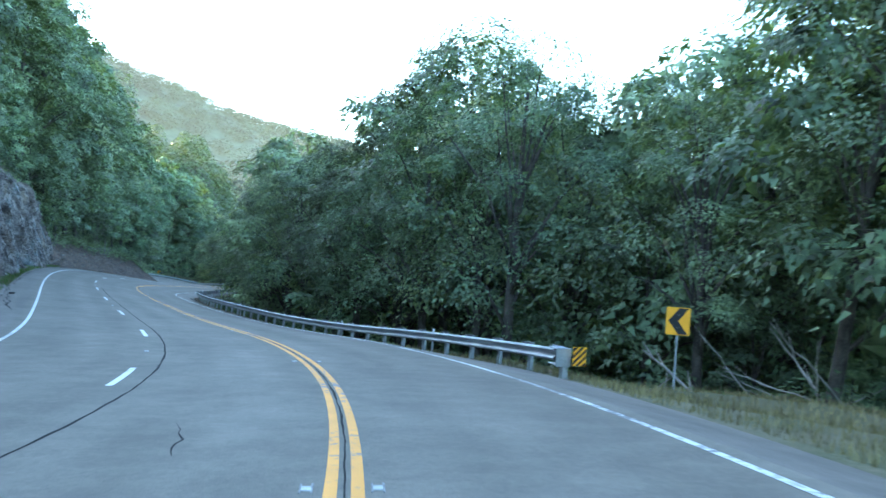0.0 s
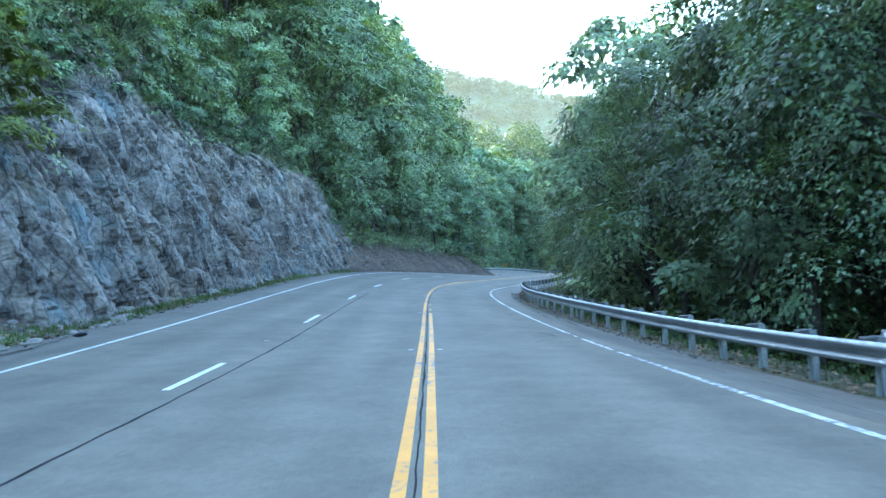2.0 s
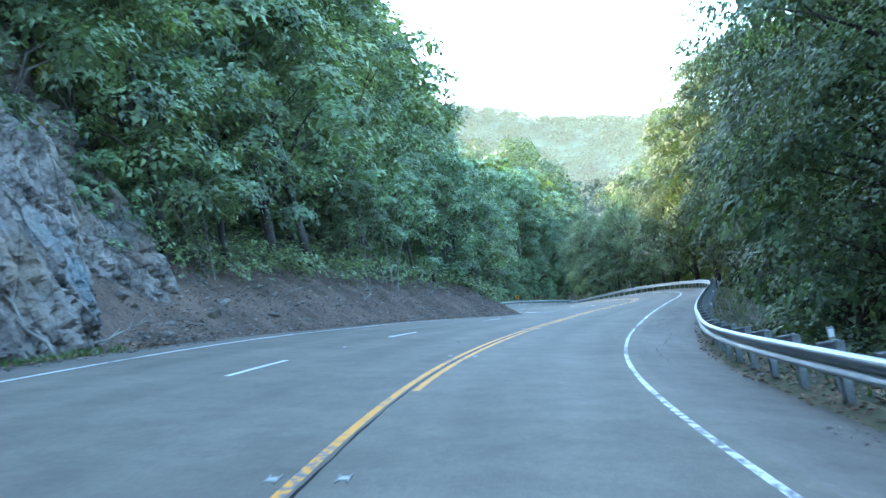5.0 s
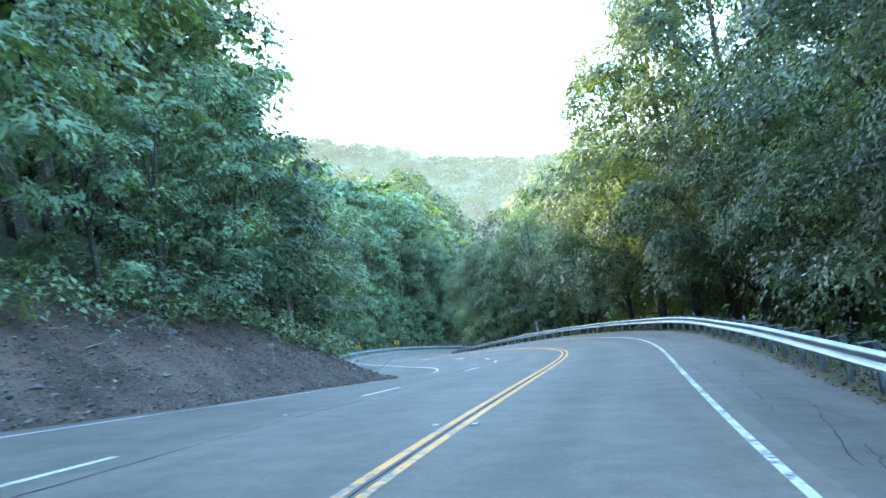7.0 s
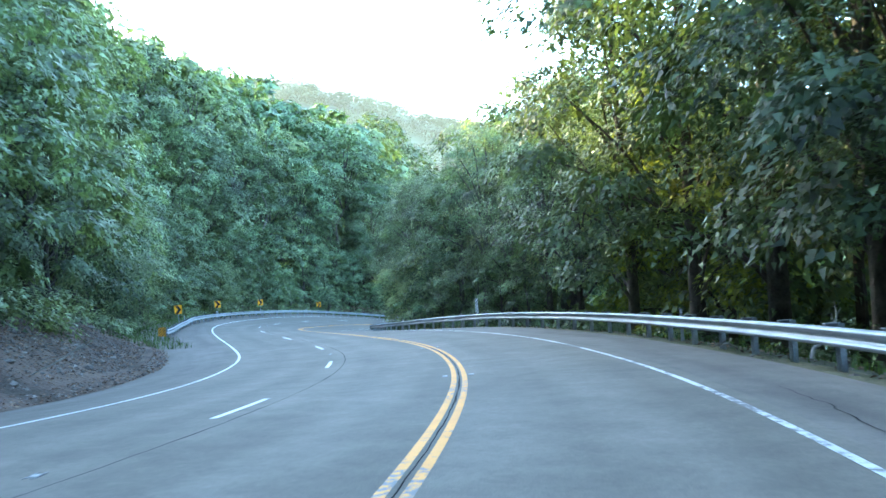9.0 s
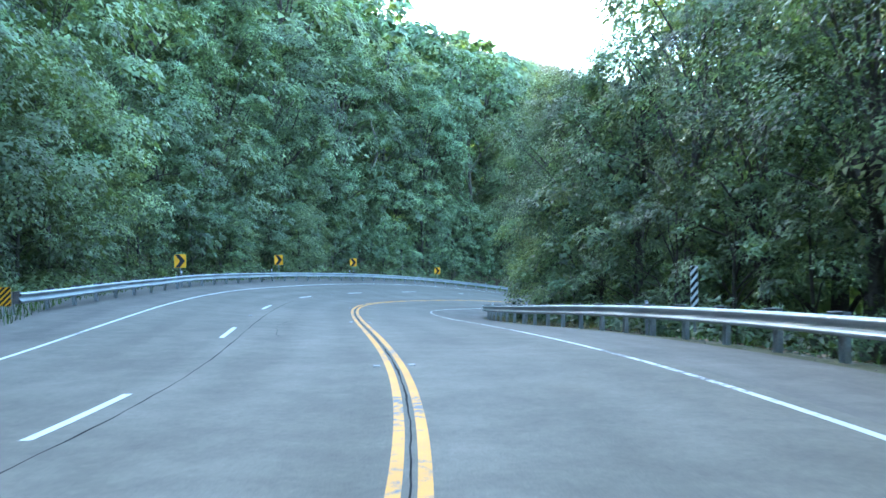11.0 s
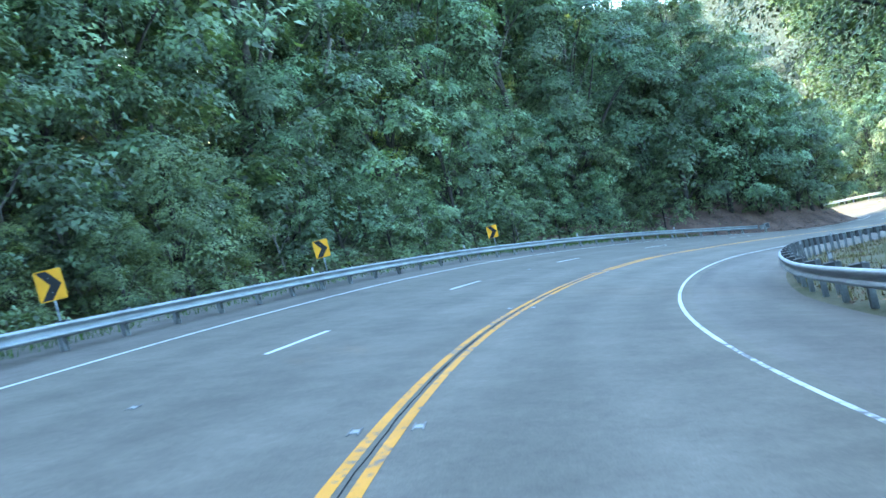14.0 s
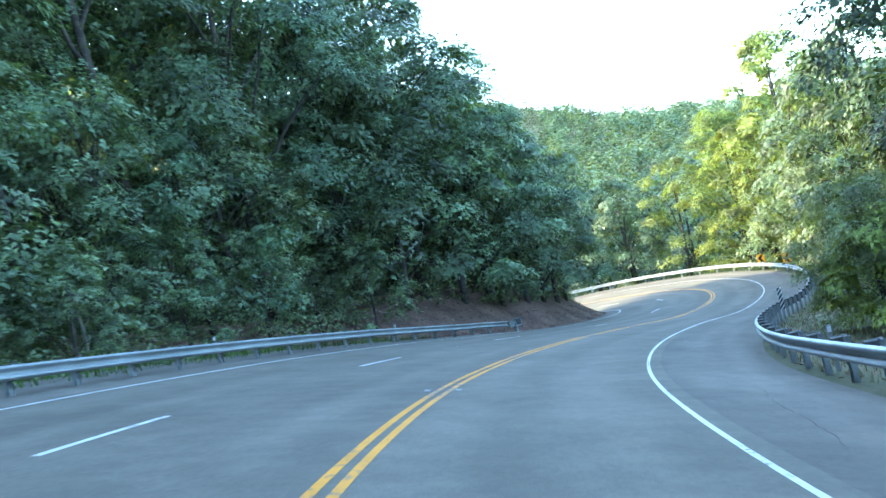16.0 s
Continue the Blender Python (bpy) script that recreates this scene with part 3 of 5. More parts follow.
# ---- the road ----
def build_road():
    s = np.arange(-40, 345.1, 1.0)
    left, right = (lambda q: -eased(LEFT_LANES, q)), (lambda q: eased(RIGHT_LANE, q))
    cols = [lambda q: left(q) - 0.35, lambda q: left(q) * 0.75, lambda q: left(q) * 0.5, lambda q: left(q) * 0.25, 0.0, lambda q: right(q) * 0.5, lambda q: right(q) + 0.3]
    road = tagged(new("road", ribbon("road", s, cols, [0] * 7, ASPHALT)), "worn grey asphalt mountain road with three lanes", "road", kind="structure")
    dip = lambda q: -shoulder_dip(q) - 0.015
    ob = new("shoulder_right", ribbon("shoulder_right", s, [cols[-1], lambda q: edge(q) - 0.3, lambda q: edge(q) + 0.15], [-0.006, lambda q: dip(q) * 0.8, lambda q: dip(q) - 0.03], SHOULDER))
    tagged(ob, "cracked asphalt shoulder with a ragged edge", "shoulder", kind="structure")
    ob = new("shoulder_left", ribbon("shoulder_left", s, [lambda q: toe(q) - 0.25, lambda q: toe(q) + 0.3, lambda q: left(q) - 0.35], [-0.05, -0.02, -0.006], SHOULDER))
    tagged(ob, "asphalt shoulder with dirt washed over it", "shoulder", kind="structure")
    fine = np.arange(-30, 330.1, 0.5)
    early, late = np.arange(-30, 49.1, 0.5), np.arange(79, 330.1, 0.5)
    for name, off, half, mat, label, fine in (("edge_line_left", left, 0.055, WHITE, "solid white edge line", fine), ("edge_line_right", right, 0.052, WHITE_WORN, "worn white edge line beside the shoulder", np.arange(-30, 35.1, 0.5)), ("edge_line_right", right, 0.045, WHITE_WORN, "thin worn white edge line", np.arange(47, 93.1, 0.5)), ("edge_line_right", right, 0.052, WHITE_WORN, "worn white edge line round the bend", np.arange(100, 192.1, 0.5)), ("edge_line_right", right, 0.03, WHITE_WORN, "faded thin white edge line", np.arange(192, 211.1, 0.5)), ("edge_line_right", right, 0.038, WHITE, "solid white edge line inside the bend", np.arange(211, 330.1, 0.5)),
                                        ("centre_line", lambda q: 0 * q - 0.105, 0.052, YELLOW, "solid yellow centre line", fine), ("centre_line", lambda q: 0 * q + 0.105, 0.052, YELLOW, "flaking yellow centre line", early), ("centre_line", lambda q: 0 * q + 0.105, 0.052, YELLOW, "flaking yellow centre line", late),
                                              ("centre_line", lambda q: 0 * q + 0.10, 0.05, YELLOW, "last flake of worn yellow centre line", np.arange(50.6, 51.3, 0.1)), ("centre_line", lambda q: 0 * q + 0.09, 0.035, YELLOW, "last flake of worn yellow centre line", np.arange(54.2, 54.8, 0.1))):
        me = ribbon(name, fine, [lambda q, o=off, h=half: o(q) - h, lambda q, o=off, h=half: o(q) + h], [0.005, 0.005], mat)
        tagged(new(name, me), label, "road marking", kind="structure")
    rng = np.random.default_rng(17)
    for s0, s1, keep in ((35.2, 39.0, 0.85), (39.0, 41.5, 0.6), (41.5, 46.8, 0.92), (93.2, 98.2, 0.9), (99.0, 100.0, 0.6)):
        q = s0
        while q < s1:
            long_ = rng.uniform(0.16, 0.42)
            if rng.random() < keep:
                a, b = right(np.array(q)) - rng.uniform(0.03, 0.055), right(np.array(q)) + rng.uniform(0.02, 0.055)
                skew = rng.uniform(-0.07, 0.07)
                p = np.stack([at(q, a, 0.005), at(q + skew, b, 0.005), at(q + long_ + skew, b, 0.005), at(q + long_, a, 0.005)])
                part("line_fragment", mesh_of("line_fragment", p, np.array([[0, 1, 2, 3]]), WHITE), road)
            q += long_ + rng.uniform(0.08, 0.2)
    jag = lambda q: -3.08 + 0.006 * np.sin(q * 1.9) + 0.006 * np.sin(q * 5.3) + 0.03 * np.sin(q * 0.21)
    wide = lambda q: (0.016 - 0.010 * (q > 90)) + 0.010 * np.abs(np.sin(q * 0.37) * np.sin(q * 1.3))
    for seam in (np.arange(-20, 62, 0.25), np.arange(96, 197, 0.25)):
        me = ribbon("crack_line", seam, [lambda q: jag(q) - wide(q), lambda q: jag(q) + wide(q)], [0.004, 0.004], SEAM)
        tagged(new("crack_line", me), "dark sealed crack along the lane joint", "crack", kind="structure")
    seam = np.arange(-20, 230, 0.25)
    jag = lambda q: 0.005 * np.sin(q * 2.9) + 0.004 * np.sin(q * 7.3)
    wide = lambda q: 0.008 + 0.012 * np.abs(np.sin(q * 0.23) * np.sin(q * 1.1)) ** 2
    me = ribbon("crack_line", seam, [lambda q: jag(q) - wide(q), lambda q: jag(q) + wide(q)], [0.004, 0.004], SEAM)
    tagged(new("crack_line", me), "dark open joint between the yellow lines", "crack", kind="structure")
    for k in range(-3, 26):
        a = 12.16 * (k % 7) + (8.0 + 84.2 * (k // 7) if k < 14 else 176.72 + 85.1 * (k // 7 - 2))
        q = np.linspace(a, a + 3.05, 7)
        mid = lambda w: -eased(LEFT_LANES, w) * 0.5
        me = ribbon("lane_dash", q, [lambda w: mid(w) - 0.06, lambda w: mid(w) + 0.06], [0.005, 0.005], WHITE)
        part("lane_dash", me, road)
    return road


# ---- trees ----
def leaves(rng, centres, spread, count, size, outward, three=False):
    """Leaves in flat drooping sprays round centres, their tips turned outwards: places and faces."""
    n = len(centres) * count
    c = np.repeat(centres, count, axis=0)
    spray = outward * 0.75 + [0, 0, 0.62] + rng.normal(0, 0.16, (len(centres), 3))
    spray = np.repeat(spray / np.linalg.norm(spray, axis=1)[:, None], count, axis=0)
    way = np.repeat(outward, count, axis=0)
    off = np.clip(rng.normal(0, 1, (n, 3)), -1.8, 1.8)
    off -= spray * (off * spray).sum(1)[:, None] * 0.80
    off[:, 2] -= 0.20 * (off[:, 0] ** 2 + off[:, 1] ** 2)
    pos = c + off * np.repeat(np.broadcast_to(spread, len(centres)), count)[:, None]
    nor = spray + rng.normal(0, 0.24, (n, 3))
    nor /= np.linalg.norm(nor, axis=1)[:, None]
    ax = way * 0.8 + off * 0.55 + [0, 0, -0.35] + rng.normal(0, 0.45, (n, 3))
    ax -= nor * (ax * nor).sum(1)[:, None]
    ax /= np.linalg.norm(ax, axis=1)[:, None] + 1e-9
    side = np.cross(nor, ax)
    ln = (size * rng.uniform(0.6, 1.3, n))[:, None]
    w = ln * rng.uniform(0.26, 0.40, n)[:, None]
    if three:
        v = np.stack([pos - ax * ln * 0.40 - side * w * rng.uniform(0.7, 1.3, (n, 1)), pos - ax * ln * 0.30 + side * w * rng.uniform(0.7, 1.3, (n, 1)), pos + ax * ln * 0.68 - nor * ln * 0.12], 1)
        return v.reshape(-1, 3), np.arange(n * 3).reshape(-1, 3)
    v = np.stack([pos - ax * ln * 0.5, pos + side * w + nor * ln * 0.10 - ax * ln * 0.08, pos + ax * ln * 0.5 - nor * ln * 0.12, pos - side * w + nor * ln * 0.10 - ax * ln * 0.08], 1)
    return v.reshape(-1, 3), np.arange(n * 4).reshape(-1, 4)


def crown_shape(rng, height, width, low, lobes):
    """Centres and radii of the boughs of a crown, spread round the trunk in a rising spiral."""
    f = (np.arange(lobes) + rng.uniform(0.1, 0.9, lobes)) / lobes
    f = f ** 0.78
    z = low + (height - low) * (0.06 + 0.90 * f)
    prof = np.sin(np.pi * np.clip(0.20 + 0.74 * f, 0, 1)) ** 0.8 * width / 2
    a = np.arange(lobes) * 2.39996 + rng.normal(0, 0.35, lobes) + rng.uniform(0, 6.28)
    r = prof * (0.42 + 0.55 * rng.beta(1.6, 1.1, lobes))
    c = np.stack([r * np.cos(a), r * np.sin(a), z], -1)
    return c, width * rng.uniform(0.12, 0.23, lobes) * (1.04 - 0.18 * f)


def tree_meshes(name, seed, height, width, low, lobes, tufts, per, size, leaf, bark, limbs=8, trunk=0.2, three=False, stems=1):
    rng = np.random.default_rng(seed)
    c, rad = crown_shape(rng, height, width, low, lobes)
    d = rng.normal(0, 1, (lobes, tufts, 3))
    d[..., 2] = np.abs(d[..., 2]) * 0.9 - 0.30
    axis = c * [1, 1, 0]
    d += (axis / (np.linalg.norm(axis, axis=1)[:, None] + 0.3))[:, None] * 0.75
    d /= np.linalg.norm(d, axis=2)[..., None]
    reach = rng.uniform(0.74, 1.0, (lobes, tufts, 1)) + 0.32 * (rng.random((lobes, tufts, 1)) < 0.16)
    at_ = c[:, None] + d * rad[:, None, None] * reach * [1, 1, 0.62]
    v, f = leaves(rng, at_.reshape(-1, 3), np.repeat(rad * 0.23, tufts), per, size, d.reshape(-1, 3), three)
    # larger leaves inside each bough, added to block light and darken the crown
    e = rng.normal(0, 1, (lobes, 14, 3))
    e /= np.linalg.norm(e, axis=2)[..., None]
    inner = c[:, None] * [0.92, 0.92, 1] + e * rad[:, None, None] * rng.uniform(0.15, 0.66, (lobes, 14, 1)) * [1, 1, 0.55]
    iv, jf = leaves(rng, inner.reshape(-1, 3), 0.1, 1, min(1.7 * size, 0.8), e.reshape(-1, 3), three)
    v, f = joined([(v, f), (iv, jf)])
    crown = mesh_of(name + "_crown", v, f, leaf)
    bend = rng.normal(0, 0.25, 2)
    zz = np.linspace(-0.5, height * 0.88, 9)
    k = np.clip(zz / height, 0, 1)
    path = np.stack([bend[0] * np.sin(k * 4), bend[1] * np.sin(k * 3 + 1) - bend[1] * math.sin(1), zz], -1)
    pieces = [tube(path, trunk * (1.25 - k * 1.1), 7)]
    for k in range(1, stems):
        lean = rng.normal(0, 1, 2)
        lean *= height * 0.22 / np.linalg.norm(lean)
        q = np.linspace(0, 1, 8)[:, None]
        side = np.array([0.12 * lean[0], 0.12 * lean[1], -0.4]) + np.array([lean[0], lean[1], height * 0.75]) * q ** np.array([1.3, 1.3, 1.0]) + rng.normal(0, 0.10, (8, 3)) * q
        pieces.append(tube(side, trunk * np.linspace(0.85, 0.22, 8), 6))
        for j in (3, 4, 5, 6):
            tip = side[j] + rng.normal(0, 0.55, 3) + np.array([lean[0] * 0.35, lean[1] * 0.35, 0.9])
            pieces.append(tube(np.linspace(side[j], tip, 4) + rng.normal(0, 0.03, (4, 3)), trunk * np.linspace(0.34, 0.08, 4), 4))
    order = rng.permutation(lobes)[:limbs]
    for i in order:
        z0 = max(0.8, c[i, 2] * rng.uniform(0.45, 0.75))
        st = np.array([np.interp(z0, zz, path[:, 0]), np.interp(z0, zz, path[:, 1]), z0])
        t = np.linspace(0, 1, 6)[:, None]
        q = st * (1 - t) + c[i] * t + np.array([0, 0, 0.6]) * np.sin(t * np.pi) + rng.normal(0, 0.08, (6, 3)) * np.sin(t * np.pi)
        pieces.append(tube(q, trunk * np.linspace(0.42, 0.07, 6), 5))
    tv, tf = joined(pieces)
    return crown, mesh_of(name + "_trunk", tv, tf, bark, flat=False)


def place_tree(meshes, m, label, group="", name="tree", category="tree"):
    root = new(name)
    root.empty_display_size = 0.5
    part("trunk", meshes[1], root)
    part("crown", meshes[0], root)
    root.matrix_basis = m
    return tagged(root, label, category, group)


KINDS = {
    "broad": [tree_meshes("broad", 11 + i, 15.5, 9.5, 3.4, 24, 22, 15, 0.29, (LEAF, LEAF_DARK, LEAF)[i], BARK, 11, 0.23, True) for i in range(3)],
    "edge": [tree_meshes("edge", 21 + i, 11.5, 8.0, 0.2, 23, 21, 15, 0.22, (LEAF, LEAF, LEAF_DARK)[i], BARK, 9, 0.15, True) for i in range(3)],
    "tall": [tree_meshes("tall", 71 + i, 21.0, 11.5, 3.0, 34, 23, 24, 0.215, (LEAF_DARK, LEAF_DEEP_SHADE)[i], BARK, 14, 0.28, True) for i in range(2)],
    "near": [tree_meshes("near", 81 + i, 15.0, 9.5, 4.6, 25, 24, 30, 0.125, (LEAF_DARK, LEAF_DEEP_SHADE)[i], BARK, 16, 0.22, True) for i in range(2)],
    "stems": [tree_meshes("stems", 61 + i, 7.0, 5.2, 2.6, 15, 14, 14, 0.21, LEAF, PALE_BARK, 6, 0.055, True, 3) for i in range(2)],
    "mid": [tree_meshes("mid", 51 + i, 15.5, 9.5, 2.0, 22, 17, 13, 0.27, (LEAF, LEAF_DARK, LEAF)[i], BARK, 7, 0.23, True) for i in range(3)],
    "small": [tree_meshes("small", 31 + i, 5.0, 4.2, 0.3, 16, 14, 12, 0.18, (LEAF, LEAF_DARK)[i], PALE_BARK, 7, 0.06, True) for i in range(2)],
    "yellow": [tree_meshes("yellow", 36 + i, 5.0 + 10 * i, 4.6 + 4 * i, 0.3, 18 + 8 * i, 16, 14 + 11 * i, 0.22 - 0.02 * i, LEAF_YELLOW_SUN, BARK, 7, 0.07 + 0.1 * i, True) for i in range(2)],
    "pale": [tree_meshes("pale", 91 + i, 10.5, 9.0, 0.3, 30, 24, 20, 0.17, LEAF_PALE, BARK, 9, 0.16, True) for i in range(2)],
    "poplar": [tree_meshes("poplar", 96, 25.0, 9.5, 3.0, 46, 26, 18, 0.26, LEAF_YELLOW_SUN, BARK, 14, 0.26, True)],
    "back": [tree_meshes("back", 41 + i, 16.5, 10.0, 2.0, 24, 11, 5, 0.92, (LEAF_DARK, LEAF)[i], BARK, 5, 0.24, True) for i in range(2)],
}
WORDS = {"pale": "broad bushy tree with pale green feathery leaves", "poplar": "tall slender yellow-green tree in the sun", "near": "broadleaf tree overhanging the guardrail", "tall": "tall old broadleaf tree with spreading limbs", "stems": "small tree with bare pale forking stems", "broad": "tall broadleaf tree with a full green crown", "edge": "bushy green tree leafed down to the slope", "small": "slender young tree with thin pale stems", "yellow": "yellow-green leafy tree catching the light"}


def plant(kind, s, u, scale, rng, group, sink=0.25, lean=None):
    meshes = KINDS[kind][rng.integers(len(KINDS[kind]))]
    p = land(float(s), float(u))
    tilt = rng.normal(0, 2.5, 2) if lean is None else lean
    m = pose(p[0], p[1], p[2] - sink, tilt[0], tilt[1], rng.uniform(0, 360)) @ Matrix.Diagonal((scale * rng.uniform(0.9, 1.12), scale * rng.uniform(0.9, 1.12), scale, 1))
    return place_tree(meshes, m, WORDS[kind], group)


MASS = {"back": [], "mid": []}


def deep(s, u, scale, rng, kind="back"):
    """Notes a tree of the deeper woods, which are built as one mass."""
    k = int(rng.integers(len(KINDS[kind])))
    p = land(float(s), float(u))
    MASS[kind].append((k, np.array(pose(p[0], p[1], p[2] - 0.3, 0, 0, rng.uniform(0, 360)) @ Matrix.Diagonal((scale, scale, scale, 1)))))


def second(s, u, scale, rng):
    """Notes a tree of the second row."""
    deep(s, u, scale, rng, "mid")


def deep_woods(kind, name, label, leafs):
    """The trees noted for one kind as one mesh, each with its trunk; leafs: the crowns' materials, kind by kind."""
    pieces, mats, raw = [], [], []
    for crown, trunk in KINDS[kind]:
        pair = []
        for me in (crown, trunk):
            v = np.empty(len(me.vertices) * 3, np.float32)
            me.vertices.foreach_get("co", v)
            f = np.empty(len(me.loops), np.int32)
            me.loops.foreach_get("vertex_index", f)
            f = f.reshape(len(me.polygons), -1)
            f = f if f.shape[1] == 3 else np.concatenate([f[:, [0, 1, 2]], f[:, [0, 2, 3]]])
            pair.append((v.reshape(-1, 3), f))
        raw.append(pair)
    for n, (k, m) in enumerate(MASS[kind]):
        for w, (v, f) in enumerate(raw[k]):
            pieces.append((v @ m[:3, :3].T + m[:3, 3], f))
            mats.append(np.full(len(f), len(leafs) if w else (k + n) % len(leafs), np.int32))
    v, f = joined(pieces)
    me = mesh_of(name, v, f)
    for extra in (*leafs, BARK):
        me.materials.append(extra)
    me.polygons.foreach_set("material_index", np.concatenate(mats))
    tagged(new(name, me), label, "woods", kind="stuff")


def plant_at(x, y, kind, k, group, turn=0.0):
    """A tree at a place of the plan, on the ground there."""
    j = int(((_px - x) ** 2 + (_py - y) ** 2).argmin())
    u = (x - _px[j]) * math.cos(_th[j]) + (y - _py[j]) * math.sin(_th[j])
    z = float(land(SS[j], u)[2])
    return place_tree(KINDS[kind][int(turn) % len(KINDS[kind])], pose(x, y, z - 0.3, 0, 0, turn) @ Matrix.Diagonal((k, k, k, 1)), WORDS[kind], group)


def plant_left():
    rng = np.random.default_rng(101)
    group = "trees on the left slope"
    for s in np.arange(20, 275, 3.8):
        s = s + rng.uniform(-1.0, 1.0)
        rock = 40 < s < 86
        d = 5.2 if rock else (4.6 if s < 180 else (3.6 if s < 262 else 4.4))
        d += 2.6 * (109 < s < 119)
        kind = "edge" if rng.random() < 0.85 else "broad"
        plant(kind, s, toe(s) - d - rng.uniform(0, 1.4), rng.uniform(0.75, 1.1) * (0.85 if rock else (0.8 if s > 272 else 1.0)), rng, group)
    for s in np.arange(0, 280, 5.2):
        s = s + rng.uniform(-1.5, 1.5)
        tall = 1.15 + 0.3 * (s > 175) + 0.35 * (52 < s < 168)
        second(s, toe(s) - 10.0 - rng.uniform(0, 2.5), tall * rng.uniform(0.95, 1.25), rng)
    for row, step, s1 in ((16.5, 5.0, 279), (22.0, 5.5, 276), (28.0, 6.0, 270), (34.0, 7.0, 264), (40.0, 8.0, 255)):
        for s in np.arange(-5 if row < 20 else (60 if row < 25 else 150), s1, step):
            s = s + rng.uniform(-2, 2)
            tall = 1.1 + 0.15 * (s > 175) + 0.35 * (60 < s < 172)
            deep(s, toe(s) - row - rng.uniform(0, 4), tall * rng.uniform(1.0, 1.3), rng)
    # trees from s 308 to 328 are added, unseen, to shade the far bend
    for s, d, k, kind in ((64, 9.0, 1.0, "tall"), (74, 8.5, 1.05, "tall"), (84, 8.0, 1.1, "tall"), (93, 7.5, 1.15, "tall"), (101, 7.5, 1.35, "tall"), (109, 8.5, 1.05, "tall"), (120, 7.5, 1.0, "tall"), (212, 7.0, 0.95, "tall"), (221, 6.5, 1.0, "tall"), (229, 7.0, 0.95, "tall"), (237, 6.5, 1.05, "tall"), (245, 6.5, 1.0, "tall"), (252, 6.5, 1.05, "tall"), (259, 6.0, 1.05, "tall"), (265, 5.5, 1.05, "tall"), (271, 5.6, 0.95, "tall"), (275, 4.2, 1.0, "tall"), (278, 5.5, 0.95, "tall"), (280.5, 3.6, 0.84, "tall"), (284, 4.2, 0.74, "tall"), (272.5, 3.6, 1.3, "edge"), (277, 3.2, 1.3, "edge"), (281, 3.0, 1.2, "edge"), (284.5, 2.8, 1.2, "edge"), (270, 7.0, 1.5, "edge"), (275, 8.0, 1.5, "edge"), (280, 7.5, 1.4, "edge"), (285, 7.0, 1.2, "edge"), (290, 6.0, 1.05, "edge"), (287.5, 2.8, 1.15, "edge"), (291, 2.6, 0.98, "edge"), (294.5, 2.6, 0.85, "edge"), (298.5, 3.0, 0.75, "edge"), (303, 4.0, 0.8, "edge"), (308, 4.6, 1.05, "edge"), (312.5, 4.6, 1.1, "edge"), (317, 4.8, 1.15, "edge"), (322, 5.0, 1.2, "edge"), (328, 5.0, 1.25, "edge"), (315, 9.5, 1.2, "edge"), (325, 10.0, 1.3, "edge")):
        plant(kind, s, toe(s) - d, k, rng, group)
    for s in np.arange(186, 272, 3.6):
        s = s + rng.uniform(-1, 1)
        plant("edge", s, toe(s) - 2.4 - rng.uniform(0, 0.8), rng.uniform(0.36, 0.56), rng, group)
    for s in np.arange(182, 300, 4.2):
        s = s + rng.uniform(-1, 1)
        plant("edge", s, toe(s) - (8.0 if s < 262 else 6.5) - rng.uniform(0, 1.5), rng.uniform(0.9, 1.25), rng, group)
    for s in np.arange(39, 92, 2.2):
        plant("small", s, toe(s) - (3.0 if s < 50 else 4.2) - rng.uniform(0, 1.2), rng.uniform(0.5, 0.8), rng, group)
    for s, d, k in ((191.5, 3.0, 1.0), (197.5, 3.3, 0.95), (203.0, 4.2, 0.85), (216.5, 3.0, 0.42), (219.0, 3.2, 0.34)):
        plant("pale", s, toe(s) - d, k, rng, group)
    place_tree(KINDS["yellow"][0], pose(-26.1, 41.3, 1.0, 0, 8, 40) @ Matrix.Diagonal((0.9, 0.9, 0.85, 1)), "yellow-green bush growing on the rock cut", group)
    plant_at(-91.0, 239.0, "yellow", 0.85, group, 1)
    for s, d, k in ((114.6, 3.6, 1.1), (112.3, 4.2, 0.9), (66.0, 4.6, 0.9), (69.0, 4.4, 0.8), (97.0, 3.8, 0.8), (140.0, 4.0, 0.9)):
        plant("stems", s, toe(s) - d, k, rng, group)


